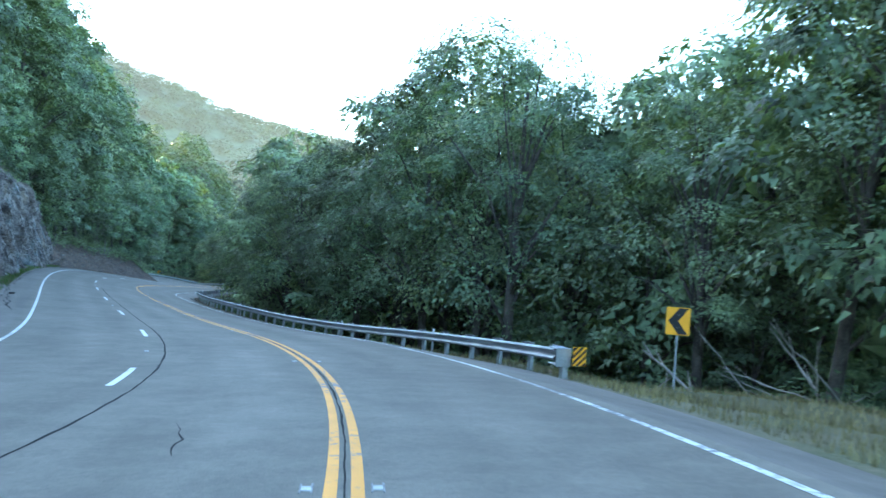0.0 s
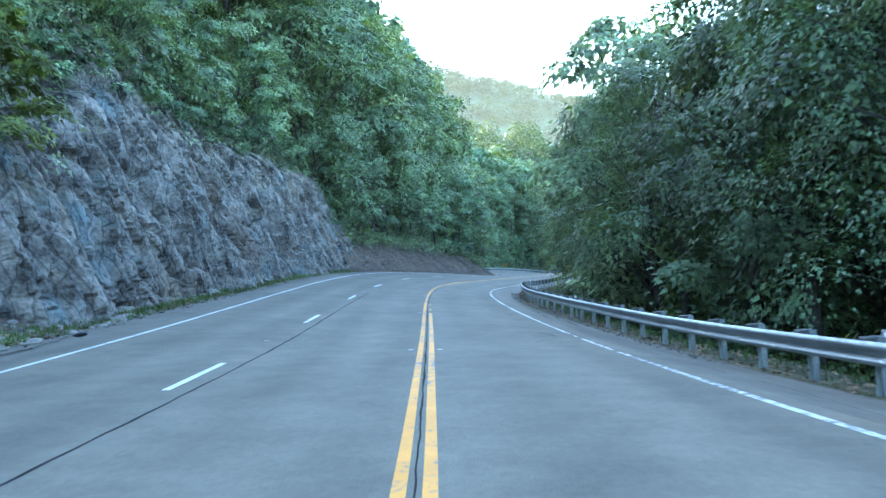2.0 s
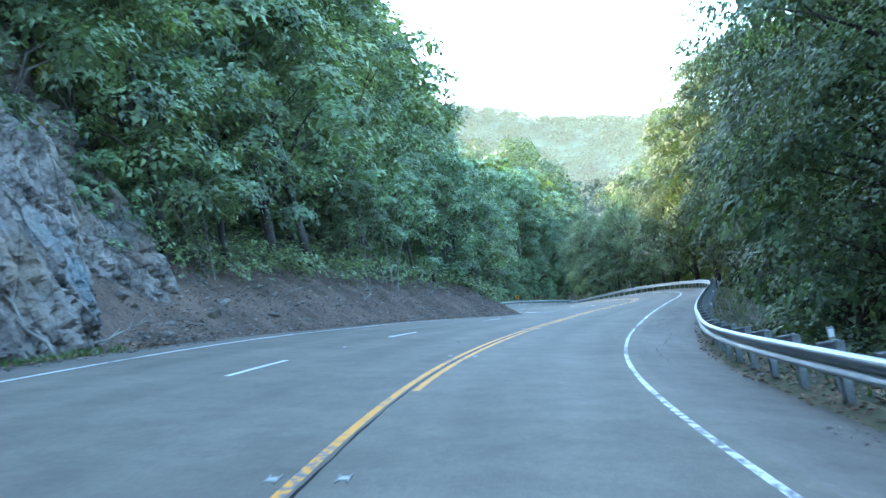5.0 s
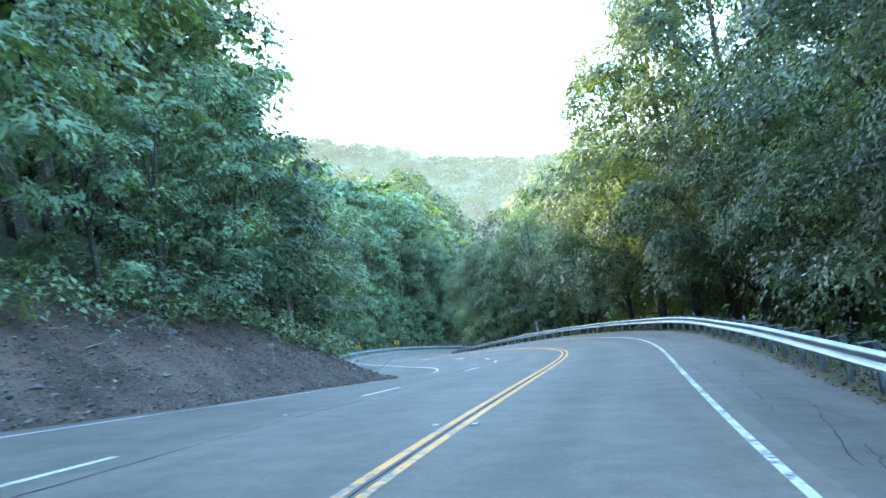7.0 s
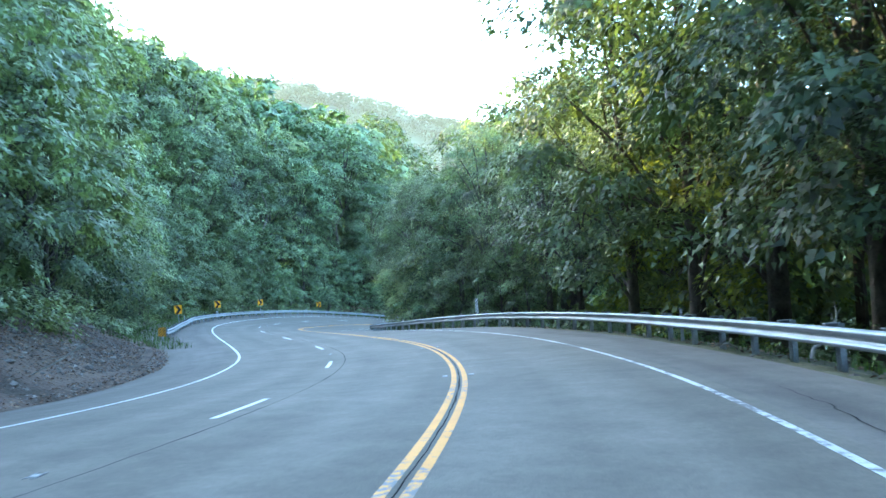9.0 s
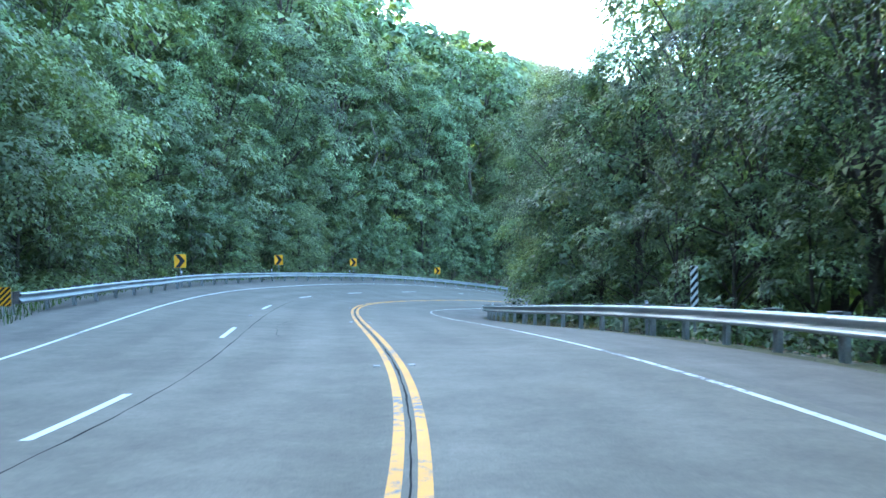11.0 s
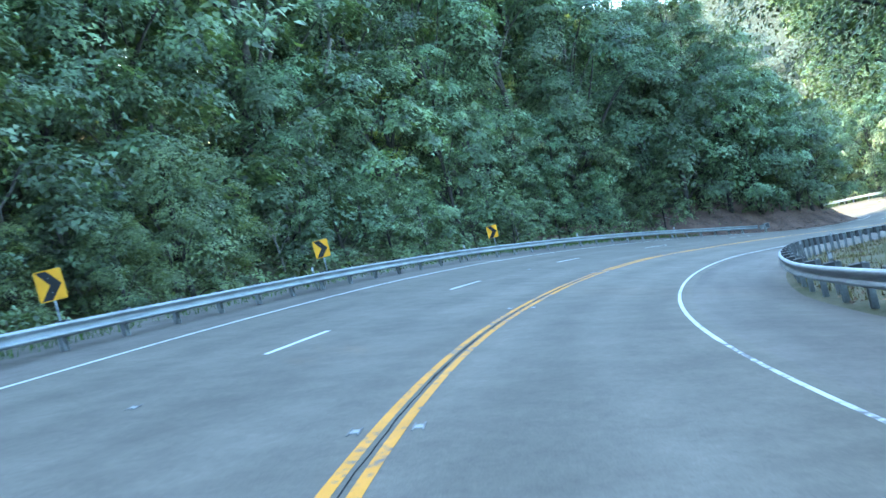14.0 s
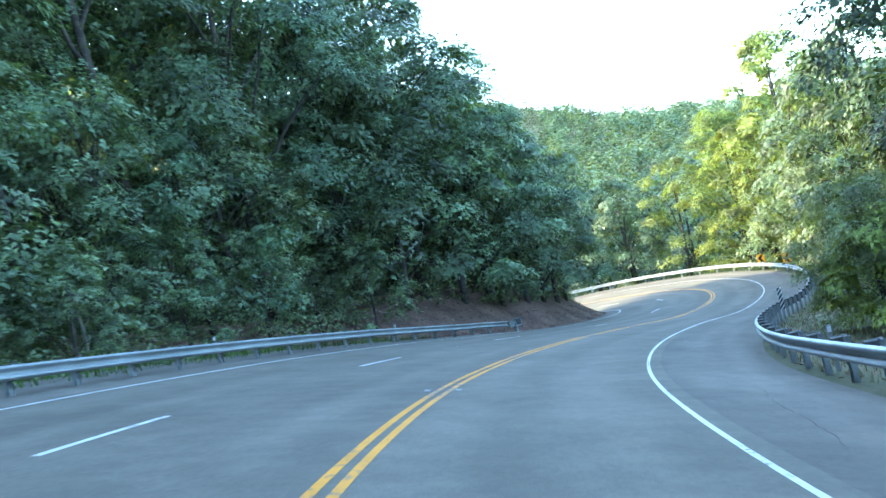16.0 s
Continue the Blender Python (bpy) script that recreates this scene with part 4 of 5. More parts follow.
def plant_right():
    rng = np.random.default_rng(202)
    group = "trees beyond the right guardrail"
    for s in np.arange(2, 335, 4.4):
        s = s + rng.uniform(-1.2, 1.2)
        if 155 < s < 184:
            continue
        d = 10.0 if s < 24 else (6.2 if 20 < s < 160 else 4.8 if s < 208 else (13.0 if s < 285 else 5.5))
        kind = "near" if s < 212 and rng.random() < 0.8 else ("edge" if rng.random() < 0.85 else "broad")
        if s > 282 and rng.random() < 0.55:
            kind = "yellow" if rng.random() < 0.6 else "broad"
        plant(kind, s, edge(s) + d + rng.uniform(0, 1.8), rng.uniform(0.95, 1.18 if s < 160 else 1.3) * (0.85 if 182 < s < 210 else (1.05 if s > 282 else 1.0)), rng, group)
        if s > 282:
            second(s + 2, edge(s) + 10.5 + rng.uniform(0, 3), rng.uniform(1.0, 1.25), rng)
    for s in np.arange(0, 330, 5.4):
        s = s + rng.uniform(-1.5, 1.5)
        if s > 205:
            continue
        if s < 28:
            plant("broad", s, edge(s) + 16 + rng.uniform(0, 3), rng.uniform(1.2, 1.6), rng, group)
        else:
            second(s, edge(s) + 11 + rng.uniform(0, 3), rng.uniform(1.2, 1.6), rng)
    for s in np.arange(-18, 200, 5.0):
        s = s + rng.uniform(-2, 2)
        deep(s, edge(s) + (23 if s < 24 else 19) + rng.uniform(0, 5), rng.uniform(1.3, 1.7), rng)
    for s in np.arange(-20, 44, 5.0):
        deep(s, edge(s) + 31 + rng.uniform(0, 8), rng.uniform(0.9, 1.2), rng)
    for s in np.arange(17, 27, 2.6):
        plant("edge", s, edge(s) + 12.5 + rng.uniform(0, 2.5), rng.uniform(0.45, 0.7), rng, group)
    for s, d, k, kind in ((147, 6.5, 1.25, "tall"), (152, 6.5, 1.32, "tall"), (157, 6.2, 1.3, "tall"), (162, 6.0, 1.15, "tall"), (167, 5.7, 1.0, "tall"), (164.0, 9.0, 1.25, "yellow"), (168.0, 10.5, 1.35, "yellow"), (173, 6.2, 0.95, "near"), (209, 5.4, 0.85, "near"), (214, 5.6, 0.95, "near"), (219, 5.3, 1.0, "near"), (224, 5.2, 1.05, "near"), (229, 6.2, 1.05, "near"), (176, 5.6, 0.9, "near"), (181, 5.4, 0.8, "near"),
                          (253, 14.0, 1.0, "tall"), (258.5, 15.0, 1.05, "tall"), (264.5, 14.0, 1.15, "tall"), (268, 11.0, 1.2, "tall"), (272.5, 12.0, 1.45, "yellow"), (264, 16.0, 1.15, "tall"), (110, 8.0, 1.0, "tall"), (126, 8.0, 1.05, "tall"), (140, 8.0, 1.0, "tall"), (92, 8.0, 1.0, "tall"), (30, 12.0, 1.3, "near"), (46, 9.0, 1.2, "near")):
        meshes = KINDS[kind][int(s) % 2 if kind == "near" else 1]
        p = land(float(s), float(edge(s) + d))
        place_tree(meshes, pose(p[0], p[1], p[2] - 0.25, 0, 0, s * 31) @ Matrix.Diagonal((k, k, k, 1)), WORDS[kind], group)


def plant_marked():
    """Trees that stand out on their own."""
    group = "trees beyond the right guardrail"
    for x, y, kind, k, turn in ((17.0, 38.0, "tall", 1.25, 20), (21.0, 34.0, "tall", 1.35, 131), (14.5, 44.0, "tall", 0.95, 75), (1.5, 57.0, "tall", 1.35, 220), (-3.5, 60.0, "tall", 1.1, 91),
                                (-42.0, 299.0, "poplar", 1.05, 0), (-36.0, 302.0, "tall", 1.25, 61), (-45.0, 308.0, "poplar", 0.85, 140), (-59.5, 245.5, "pale", 0.5, 31), (-33.0, 296.0, "tall", 1.2, 40), (-27.0, 291.0, "tall", 1.2, 171)):
        plant_at(x, y, kind, k, group, turn)
    for s, d, k in ((177.0, 4.8, 0.5), (181.0, 4.6, 0.56), (185.5, 4.6, 0.56), (189.5, 4.6, 0.6), (194.0, 4.6, 0.62), (198.0, 4.4, 0.72), (202.0, 4.6, 0.8), (206.0, 4.8, 0.85), (210.5, 5.0, 0.8), (215.0, 5.4, 0.75)):
        p = land(s, float(edge(s)) + d)
        plant_at(p[0], p[1], "pale" if s in (198.0, 206.0) else "edge", k, group, s * 13)


def undergrowth():
    """Low bushes, saplings and vines that cover the slopes, one mesh a side."""
    rng = np.random.default_rng(303)
    for name, side, count in (("undergrowth_left", -1, 1700), ("undergrowth_right", 1, 800)):
        centres, spread, out = [], [], []
        for k in range(count):
            s = rng.uniform(-5, 312)
            if side < 0:
                lo = (3.0 if s < 52 else 4.4) if 36 < s < 88 else (3.7 if s < 180 else (1.6 if s < 262 else 2.9))
                d = lo + rng.exponential(2.6)
                u = toe(s) - d
            else:
                d = (8.0 if s < 24 else ((3.4 if s < 60 else 2.4 if s < 160 else 1.5) if s < 206 else (10.0 if s < 285 else 1.6))) + rng.exponential(2.5)
                u = edge(s) + d
            p = land(s, u)
            r = rng.uniform(0.5, 1.45) * (0.75 if d < 3 else 1.0)
            for q in range(6):
                a = rng.normal(0, 1, 3)
                a[2] = abs(a[2])
                a /= np.linalg.norm(a)
                centres.append(p + a * r * [1, 1, 1.1] + [0, 0, 0.1])
                spread.append(r * 0.35)
                out.append(a)
        v, f = leaves(rng, np.array(centres), np.array(spread), 12, 0.20, np.array(out), True)
        # on the right, shade below the canopy comes from the darker leaf colour
        tagged(new(name, mesh_of(name, v, f, LEAF if side < 0 else LEAF_DEEP_SHADE)), "dense green bushes and vines covering the slope", "undergrowth", kind="stuff")


def dome_crown(rng, radius, height, count, size):
    """A tree crown seen from far off: bumpy rounded boughs of leaves over an uneven dome."""
    d = rng.normal(0, 1, (count, 3)) + [0, 0, 0.55]
    d /= np.linalg.norm(d, axis=1)[:, None]
    bumps = rng.normal(0, 1, (7, 3))
    bumps /= np.linalg.norm(bumps, axis=1)[:, None]
    swell = 0.74 + 0.34 * np.clip((d @ bumps.T).max(1), 0.3, 1) + rng.normal(0, 0.05, count)
    c = d * swell[:, None] * [radius, radius, height * 0.5] + [0, 0, height * 0.55]
    return leaves(rng, c, 0.25, 1, size, d, True)


def far_woods():
    """Tree crowns of the woods on the farther hills, one mesh."""
    rng = np.random.default_rng(77)
    shapes = [dome_crown(rng, 4.3, 13.0, 210, 1.05) for i in range(5)]
    plain = [dome_crown(rng, 5.2, 9.0, 90, 1.6) for i in range(3)]
    pieces = []
    for p in VALLEY_SIDE:
        v, f = plain[rng.integers(3)]
        pieces.append((v * rng.uniform(0.75, 1.05) + np.array(p) - [0, 0, 1], f))
    v, f = joined(pieces)
    tagged(new("valley_side_woods", mesh_of("valley_side_woods", v, f, LEAF_DARK)), "shaded woods on the slope below the road", "woods", kind="stuff")
    keep = (SS >= -40) & (SS <= 345)
    first = False
    for name, n, r0, r1, a0, a1 in (("far_woods", 480, 365, 680, -18, 4), ("far_woods", 480, 365, 680, -18, 4), ("valley_woods", 470, 190, 430, 8, 36), ("valley_woods", 240, 190, 365, -22, 8)):
        pieces = []
        while len(pieces) < n:
            r, a = math.sqrt(rng.uniform(r0 * r0, r1 * r1)), radians(rng.uniform(a0, a1))
            x, y = FOCUS[0] - r * math.sin(a), FOCUS[1] + r * math.cos(a)
            if ((_px[keep] - x) ** 2 + (_py[keep] - y) ** 2).min() < 42 ** 2:
                continue
            z = float(hills(np.array(x), np.array(y)))
            v, f = shapes[rng.integers(5)]
            t, k = rng.uniform(0, 6.28), rng.uniform(0.8, 1.55)
            w = v @ np.array([[math.cos(t), math.sin(t), 0], [-math.sin(t), math.cos(t), 0], [0, 0, 1]]) * k + [x, y, z - 1]
            pieces.append((w, f))
        v, f = joined(pieces)
        first = not first
        tagged(new(name, mesh_of(name, v, f, LEAF_DARK if first else LEAF_DEEP_SHADE)), "sunlit woods covering the farther hillside", "woods", kind="stuff")


def ridge_woods():
    """The woods on the hazy ridge behind the valley, one mesh of small crowns."""
    rng = np.random.default_rng(78)
    shapes = [dome_crown(rng, 5.8, 8.0, 84, 1.7) for i in range(4)]
    pieces = []
    for k in range(3200):
        r, a = math.sqrt(rng.uniform(435 ** 2, 900 ** 2)), radians(rng.uniform(-22, 42))
        x, y = FOCUS[0] - r * math.sin(a), FOCUS[1] + r * math.cos(a)
        v, f = shapes[rng.integers(4)]
        t, q = rng.uniform(0, 6.28), rng.uniform(0.7, 1.25)
        pieces.append((v @ np.array([[math.cos(t), math.sin(t), 0], [-math.sin(t), math.cos(t), 0], [0, 0, 1]]) * q + [x, y, float(hills(np.array(x), np.array(y))) - 1.5], f))
    v, f = joined(pieces)
    tagged(new("ridge_woods", mesh_of("ridge_woods", v, f, RIDGE_HAZE)), "hazy green woods on the distant ridge", "woods", kind="stuff")


# ---- guardrails, as steel beams on posts ----
PROFILE = [(0.0, -0.156), (0.030, -0.153), (0.068, -0.132), (0.083, -0.112), (0.083, -0.088), (0.062, -0.066), (0.022, -0.040), (0.005, -0.018), (0.005, 0.018), (0.022, 0.040), (0.062, 0.066), (0.083, 0.088), (0.083, 0.112), (0.068, 0.132), (0.030, 0.153), (0.0, 0.156)]


def post_mesh():
    bm = bmesh.new()
    box(bm, (0.012, 0.16, 1.25), (-0.0, 0, -0.18))
    box(bm, (0.10, 0.012, 1.25), (0, 0.08, -0.18))
    box(bm, (0.10, 0.012, 1.25), (0, -0.08, -0.18))
    return mesh_bm("rail_post", bm, POST_STEEL)


def block_mesh():
    bm = bmesh.new()
    box(bm, (0.19, 0.15, 0.36), (0, 0, 0.02), bevel=0.008)
    return mesh_bm("blockout", bm, DARK_STEEL)


POST, BLOCK = post_mesh(), block_mesh()


def guardrail(side, s0, s1, off, top, label):
    """side: 1 for the right of the road, -1 for the left. The beam faces the road."""
    rail = tagged(new("guardrail"), label, "guardrail", "guardrails along the road")
    n = int(round((s1 - s0) / 3.81))
    for k in range(n):
        q = np.linspace(s0 + 3.81 * k, s0 + 3.81 * (k + 1) + 0.05, 4)
        rows = []
        for depth, h in PROFILE:
            p = land(q, off(q)) if side > 0 else plumb(q, off(q), 0)
            th = np.interp(q, SS, _th)
            p = p.copy()
            p[:, 0] -= side * np.cos(th) * depth
            p[:, 1] -= side * np.sin(th) * depth
            p[:, 2] += top(q) - 0.156 + h
            rows.append(p)
        v = np.stack(rows, 1)
        back = v.copy()
        th = np.interp(q, SS, _th)
        back[..., 0] += side * np.cos(th)[:, None] * 0.006
        back[..., 1] += side * np.sin(th)[:, None] * 0.006
        f = grid_faces(4, len(PROFILE))
        vv, ff = joined([(v.reshape(-1, 3), f), (back.reshape(-1, 3), f[:, ::-1])])
        part("beam_panel", mesh_of("beam_panel", vv, ff, STEEL), rail)
        for j in range(2):
            w = s0 + 3.81 * k + 1.905 * j + 0.1
            g = (land(w, float(off(w))) if side > 0 else plumb(w, float(off(w)), 0))
            th = float(np.interp(w, SS, _th))
            z = g[2] + float(top(w)) - 0.16
            bx, px = side * 0.105, side * 0.26
            part("blockout", BLOCK, rail, m=pose(g[0] + math.cos(th) * bx, g[1] + math.sin(th) * bx, z, 0, 0, math.degrees(th)))
            part("post", POST, rail, m=pose(g[0] + math.cos(th) * px, g[1] + math.sin(th) * px, z - 0.25, 0, 0, math.degrees(th)))
    return rail


build_ground()
build_slopes()
build_rock_face()
ROAD = build_road()
RAIL_R = lambda q: edge(q) - 0.12
RAIL_L = lambda q: np.interp(q, [182, 186, 195, 215, 245, 275], [-10.1, -9.4, -8.75, -9.0, -8.75, -8.6])
guardrail(1, 13.0, 333.0, RAIL_R, lambda q: 0.74 + 0 * q, "galvanised steel guardrail on steel posts along the drop")
guardrail(-1, 183.0, 275.0, RAIL_L, lambda q: 0.64 + 0 * q, "galvanised steel guardrail on steel posts along the wooded slope")
plant_left()
plant_right()
plant_marked()
deep_woods("back", "deep_woods", "dense broadleaf forest filling the slopes behind the first trees", (LEAF_DARK, LEAF, LEAF_PALE))
deep_woods("mid", "second_row_woods", "tall broadleaf trees standing behind the first row", (LEAF, LEAF_DARK, LEAF, LEAF_PALE, LEAF_DEEP_SHADE))
undergrowth()
far_woods()
ridge_woods()


# ---- signs and markers ----
SIGN_YELLOW = shader("yellow_reflective_sheeting", (0.78, 0.36, 0.015), rough=0.45, spread=0.06, scale=2, fine=30, bump=0.03)
SIGN_BLACK = shader("black_sign_ink", (0.012, 0.012, 0.013), rough=0.5, spread=0.2, scale=3)
SIGN_BACK = shader("dull_aluminium", (0.35, 0.36, 0.37), rough=0.5, metal=0.6, spread=0.15, scale=3)
SIGN_WHITE = shader("white_reflective_sheeting", (0.75, 0.76, 0.78), rough=0.45, spread=0.06, scale=2)
REFLECTOR = shader("marker_lens", (0.30, 0.31, 0.30), rough=0.4, spread=0.1, scale=8)
CASTING = shader("worn_cast_iron", (0.17, 0.17, 0.17), rough=0.5, metal=0.5, spread=0.25, scale=8)


def plate(outline, y, thick=0.0):
    """A flat shape in the x-z plane at y, with thickness towards +y."""
    bm = bmesh.new()
    front = [bm.verts.new((x, y, z)) for x, z in outline]
    face = bm.faces.new(front)
    if thick:
        r = bmesh.ops.extrude_face_region(bm, geom=[face])
        bmesh.ops.translate(bm, vec=(0, thick, 0), verts=[v for v in r["geom"] if isinstance(v, bmesh.types.BMVert)])
    bmesh.ops.recalc_face_normals(bm, faces=bm.faces[:])
    return bm


def rounded(w, h, r, n=4):
    out = []
    for cx, cz, a0 in ((w / 2 - r, h / 2 - r, 0), (-w / 2 + r, h / 2 - r, 90), (-w / 2 + r, -h / 2 + r, 180), (w / 2 - r, -h / 2 + r, 270)):
        for i in range(n + 1):
            a = radians(a0 + 90 * i / n)
            out.append((cx + r * math.cos(a), cz + r * math.sin(a)))
    return out


def chevron_sign(centre, ground, facing, left, label, k=0.8):
    """A chevron sign; facing is the turn about z with which its face looks along -y."""
    w, h = 0.76, 0.91
    root = tagged(new("chevron_sign"), label, "road sign", "chevron signs round the bends")
    part("panel", mesh_bm("panel", plate(rounded(w, h, 0.04), 0.0, 0.004), SIGN_YELLOW), root)
    part("panel_back", mesh_bm("panel_back", plate(rounded(w - 0.01, h - 0.01, 0.04), 0.006, 0.003), SIGN_BACK), root)
    shape = [(-0.31, 0), (0.03, 0.43), (0.33, 0.43), (0.01, 0), (0.33, -0.43), (0.03, -0.43)]
    if not left:
        shape = [(-x, z) for x, z in shape][::-1]
    part("chevron_arrow", mesh_bm("chevron_arrow", plate(shape, -0.003, 0.002), SIGN_BLACK), root, "bold black chevron arrow")
    drop = (centre[2] - ground + 0.4) / k
    bm = bmesh.new()
    box(bm, (0.06, 0.035, drop + 0.40), (0.0, 0.035, 0.20 - drop / 2))
    part("post", mesh_bm("post", bm, POST_STEEL), root, "grey steel sign post")
    for z in (0.22, -0.22):
        bm = bmesh.new()
        bmesh.ops.create_cone(bm, segments=8, radius1=0.012, radius2=0.012, depth=0.01, cap_ends=True, matrix=pose(0, -0.008, z, 90))
        part("bolt", mesh_bm("bolt", bm, SIGN_BACK), root)
    root.matrix_basis = pose(*centre, 0, 0, facing) @ Matrix.Diagonal((k, k, k, 1))
    return root


def facing_to(p, q):
    """The turn about z by which a sign at p looks at q."""
    return math.degrees(math.atan2(q[0] - p[0], -(q[1] - p[1])))


def ground_under(p):
    d = (_px - p[0]) ** 2 + (_py - p[1]) ** 2
    j = int(d.argmin())
    u = (p[0] - _px[j]) * math.cos(_th[j]) + (p[1] - _py[j]) * math.sin(_th[j])
    return float(land(SS[j], u)[2])


A = (7.23, 24.6, -1.92)
chevron_sign(A, ground_under(A), facing_to(A, (-1.0, -12.0)), True, "yellow chevron sign with a black arrow on the grassy verge", 0.92)
for c, back in (((-74.16, 189.54, -11.07), 34), ((-79.9, 205.67, -11.52), 38), ((-82.76, 220.62, -12.25), 38), ((-82.12, 236.89, -13.78), 40)):
    j = int(((_px - c[0]) ** 2 + (_py - c[1]) ** 2).argmin())
    q = at(SS[j] - back, 1.0)
    chevron_sign(c, min(ground_under(c), c[2] - 1.1), facing_to(c, q), False, "yellow chevron sign with a black arrow behind the guardrail")
for s in (300.0, 303.7):
    c = land(s, edge(s) + 0.8)
    chevron_sign((c[0], c[1], c[2] + 1.05), c[2], facing_to(c, at(262.0, 0.0)), True, "weathered chevron sign behind the far guardrail")


def stripes(w, h, n, slope, y):
    """Diagonal bars across a panel, cut to its outline, as one mesh."""
    bm = bmesh.new()
    step = (h + w * slope) / n

    def cut(points, axis, limit, keep):
        out = []
        for p, q in zip(points, points[1:] + points[:1]):
            a, b = keep * (p[axis] - limit), keep * (q[axis] - limit)
            if a >= 0:
                out.append(p)
            if a * b < 0:
                f = a / (a - b)
                out.append((p[0] + f * (q[0] - p[0]), p[1] + f * (q[1] - p[1])))
        return out

    for i in range(n):
        z0 = -h / 2 - w * slope / 2 + (i + 0.2) * step
        bar = [(-w / 2, z0 - w * slope / 2), (w / 2, z0 + w * slope / 2), (w / 2, z0 + w * slope / 2 + step * 0.55), (-w / 2, z0 - w * slope / 2 + step * 0.55)]
        bar = cut(cut(bar, 1, h / 2, -1), 1, -h / 2, 1)
        if len(bar) > 2:
            bm.faces.new([bm.verts.new((x, y, z)) for x, z in bar])
    bmesh.ops.remove_doubles(bm, verts=bm.verts[:], dist=0.0005)
    bmesh.ops.recalc_face_normals(bm, faces=bm.faces[:])
    return bm


def object_marker(p, facing, w, h, base, label, slope=1.0, n=5, post=True):
    root = tagged(new("object_marker"), label, "object marker")
    part("panel", mesh_bm("panel", plate(rounded(w, h, 0.015), 0.0, 0.004), base), root)
    part("stripes", mesh_bm("stripes", stripes(w - 0.01, h - 0.01, n, slope, -0.003), SIGN_BLACK), root, "black diagonal stripes")
    if post:
        bm = bmesh.new()
        box(bm, (0.05, 0.03, 1.5), (0, 0.025, -0.75 + h / 2))
        part("post", mesh_bm("post", bm, POST_STEEL), root)
    root.matrix_basis = pose(*p, 0, 0, facing)
    return root


def rail_terminal(s, off, ground, top, turn, label):
    """The impact head at a guardrail's end."""
    root = tagged(new("guardrail_terminal"), label, "guardrail terminal")
    bm = bmesh.new()
    box(bm, (0.40, 0.05, 0.46), (0, -0.62, 0), bevel=0.01)
    box(bm, (0.34, 0.5, 0.03), (0.0, -0.35, 0.20), bevel=0.006)
    box(bm, (0.34, 0.5, 0.03), (0.0, -0.35, -0.20), bevel=0.006)
    box(bm, (0.03, 0.9, 0.40), (0.14, -0.15, 0), bevel=0.006)
    part("impact_head", mesh_bm("impact_head", bm, STEEL), root)
    bm = bmesh.new()
    box(bm, (0.05, 0.9, 0.10), (0, 0.2, 0.05), bevel=0.006)
    part("guide_chute", mesh_bm("guide_chute", bm, STEEL), root)
    bm = bmesh.new()
    box(bm, (0.15, 0.2, 1.0), (0.12, -0.42, -0.55), bevel=0.012)
    part("breakaway_post", mesh_bm("breakaway_post", bm, POST_STEEL), root)
    g = land(s, off) if off > 0 else plumb(s, off)
    root.matrix_basis = pose(g[0], g[1], g[2] + top - 0.16, 0, 0, heading(s) + turn)
    return root


rail_terminal(13.2, float(edge(13.2)) - 0.12, 0, 0.74, 0, "galvanised box-shaped end terminal of the guardrail")
g = land(12.4, float(edge(12.4)) + 0.22)
object_marker((g[0], g[1], g[2] + 0.60), heading(13.4) - 4, 0.34, 0.46, SIGN_YELLOW, "yellow and black striped marker at the guardrail's end", n=5, post=False)
rail_terminal(275.4, float(RAIL_L(275.0)), 0, 0.64, 180, "galvanised box-shaped end terminal on the slope side")
g = plumb(182.6, float(RAIL_L(182.0)) - 0.1)
object_marker((g[0], g[1], g[2] + 0.55), heading(178) - 2, 0.42, 0.55, SIGN_YELLOW, "yellow and black striped marker at the rail's start", n=6)
for s, h in ((175.0, 1.2), (268.0, 1.05)):
    g = land(s, float(edge(s)) + 0.35)
    object_marker((g[0], g[1], g[2] + h), heading(s - 15), 0.17, 0.95, SIGN_WHITE, "narrow black and white striped post behind the guardrail", slope=1.2, n=6)


def delineator_mesh():
    bm = bmesh.new()
    box(bm, (0.09, 0.035, 1.15), (0, 0, 0.45), bevel=0.008)
    return mesh_bm("delineator_post", bm, SIGN_BACK)


DELINEATOR = delineator_mesh()
bm = bmesh.new()
box(bm, (0.075, 0.008, 0.11), (0, -0.024, 0.94), bevel=0.003)
LENS = mesh_bm("reflector", bm, SIGN_WHITE)
for side, s in [(1, v) for v in (22.5, 32.5, 53.5, 66, 79, 100, 112, 127.2, 139, 152, 178, 191, 205, 219, 233, 246)] + [(-1, v) for v in (199.9, 214, 227, 239.5, 252, 264)]:
    root = tagged(new("delineator"), "short grey roadside delineator post with a reflector", "delineator", "delineators behind the guardrails")
    part("post", DELINEATOR, root)
    part("reflector", LENS, root, "small white reflector")
    g = land(s, float(edge(s)) + 0.42) if side > 0 else plumb(s, float(RAIL_L(s)) - 0.55, -0.1)
    root.matrix_basis = pose(g[0], g[1], g[2] - 0.10, 0, 0, heading(s))


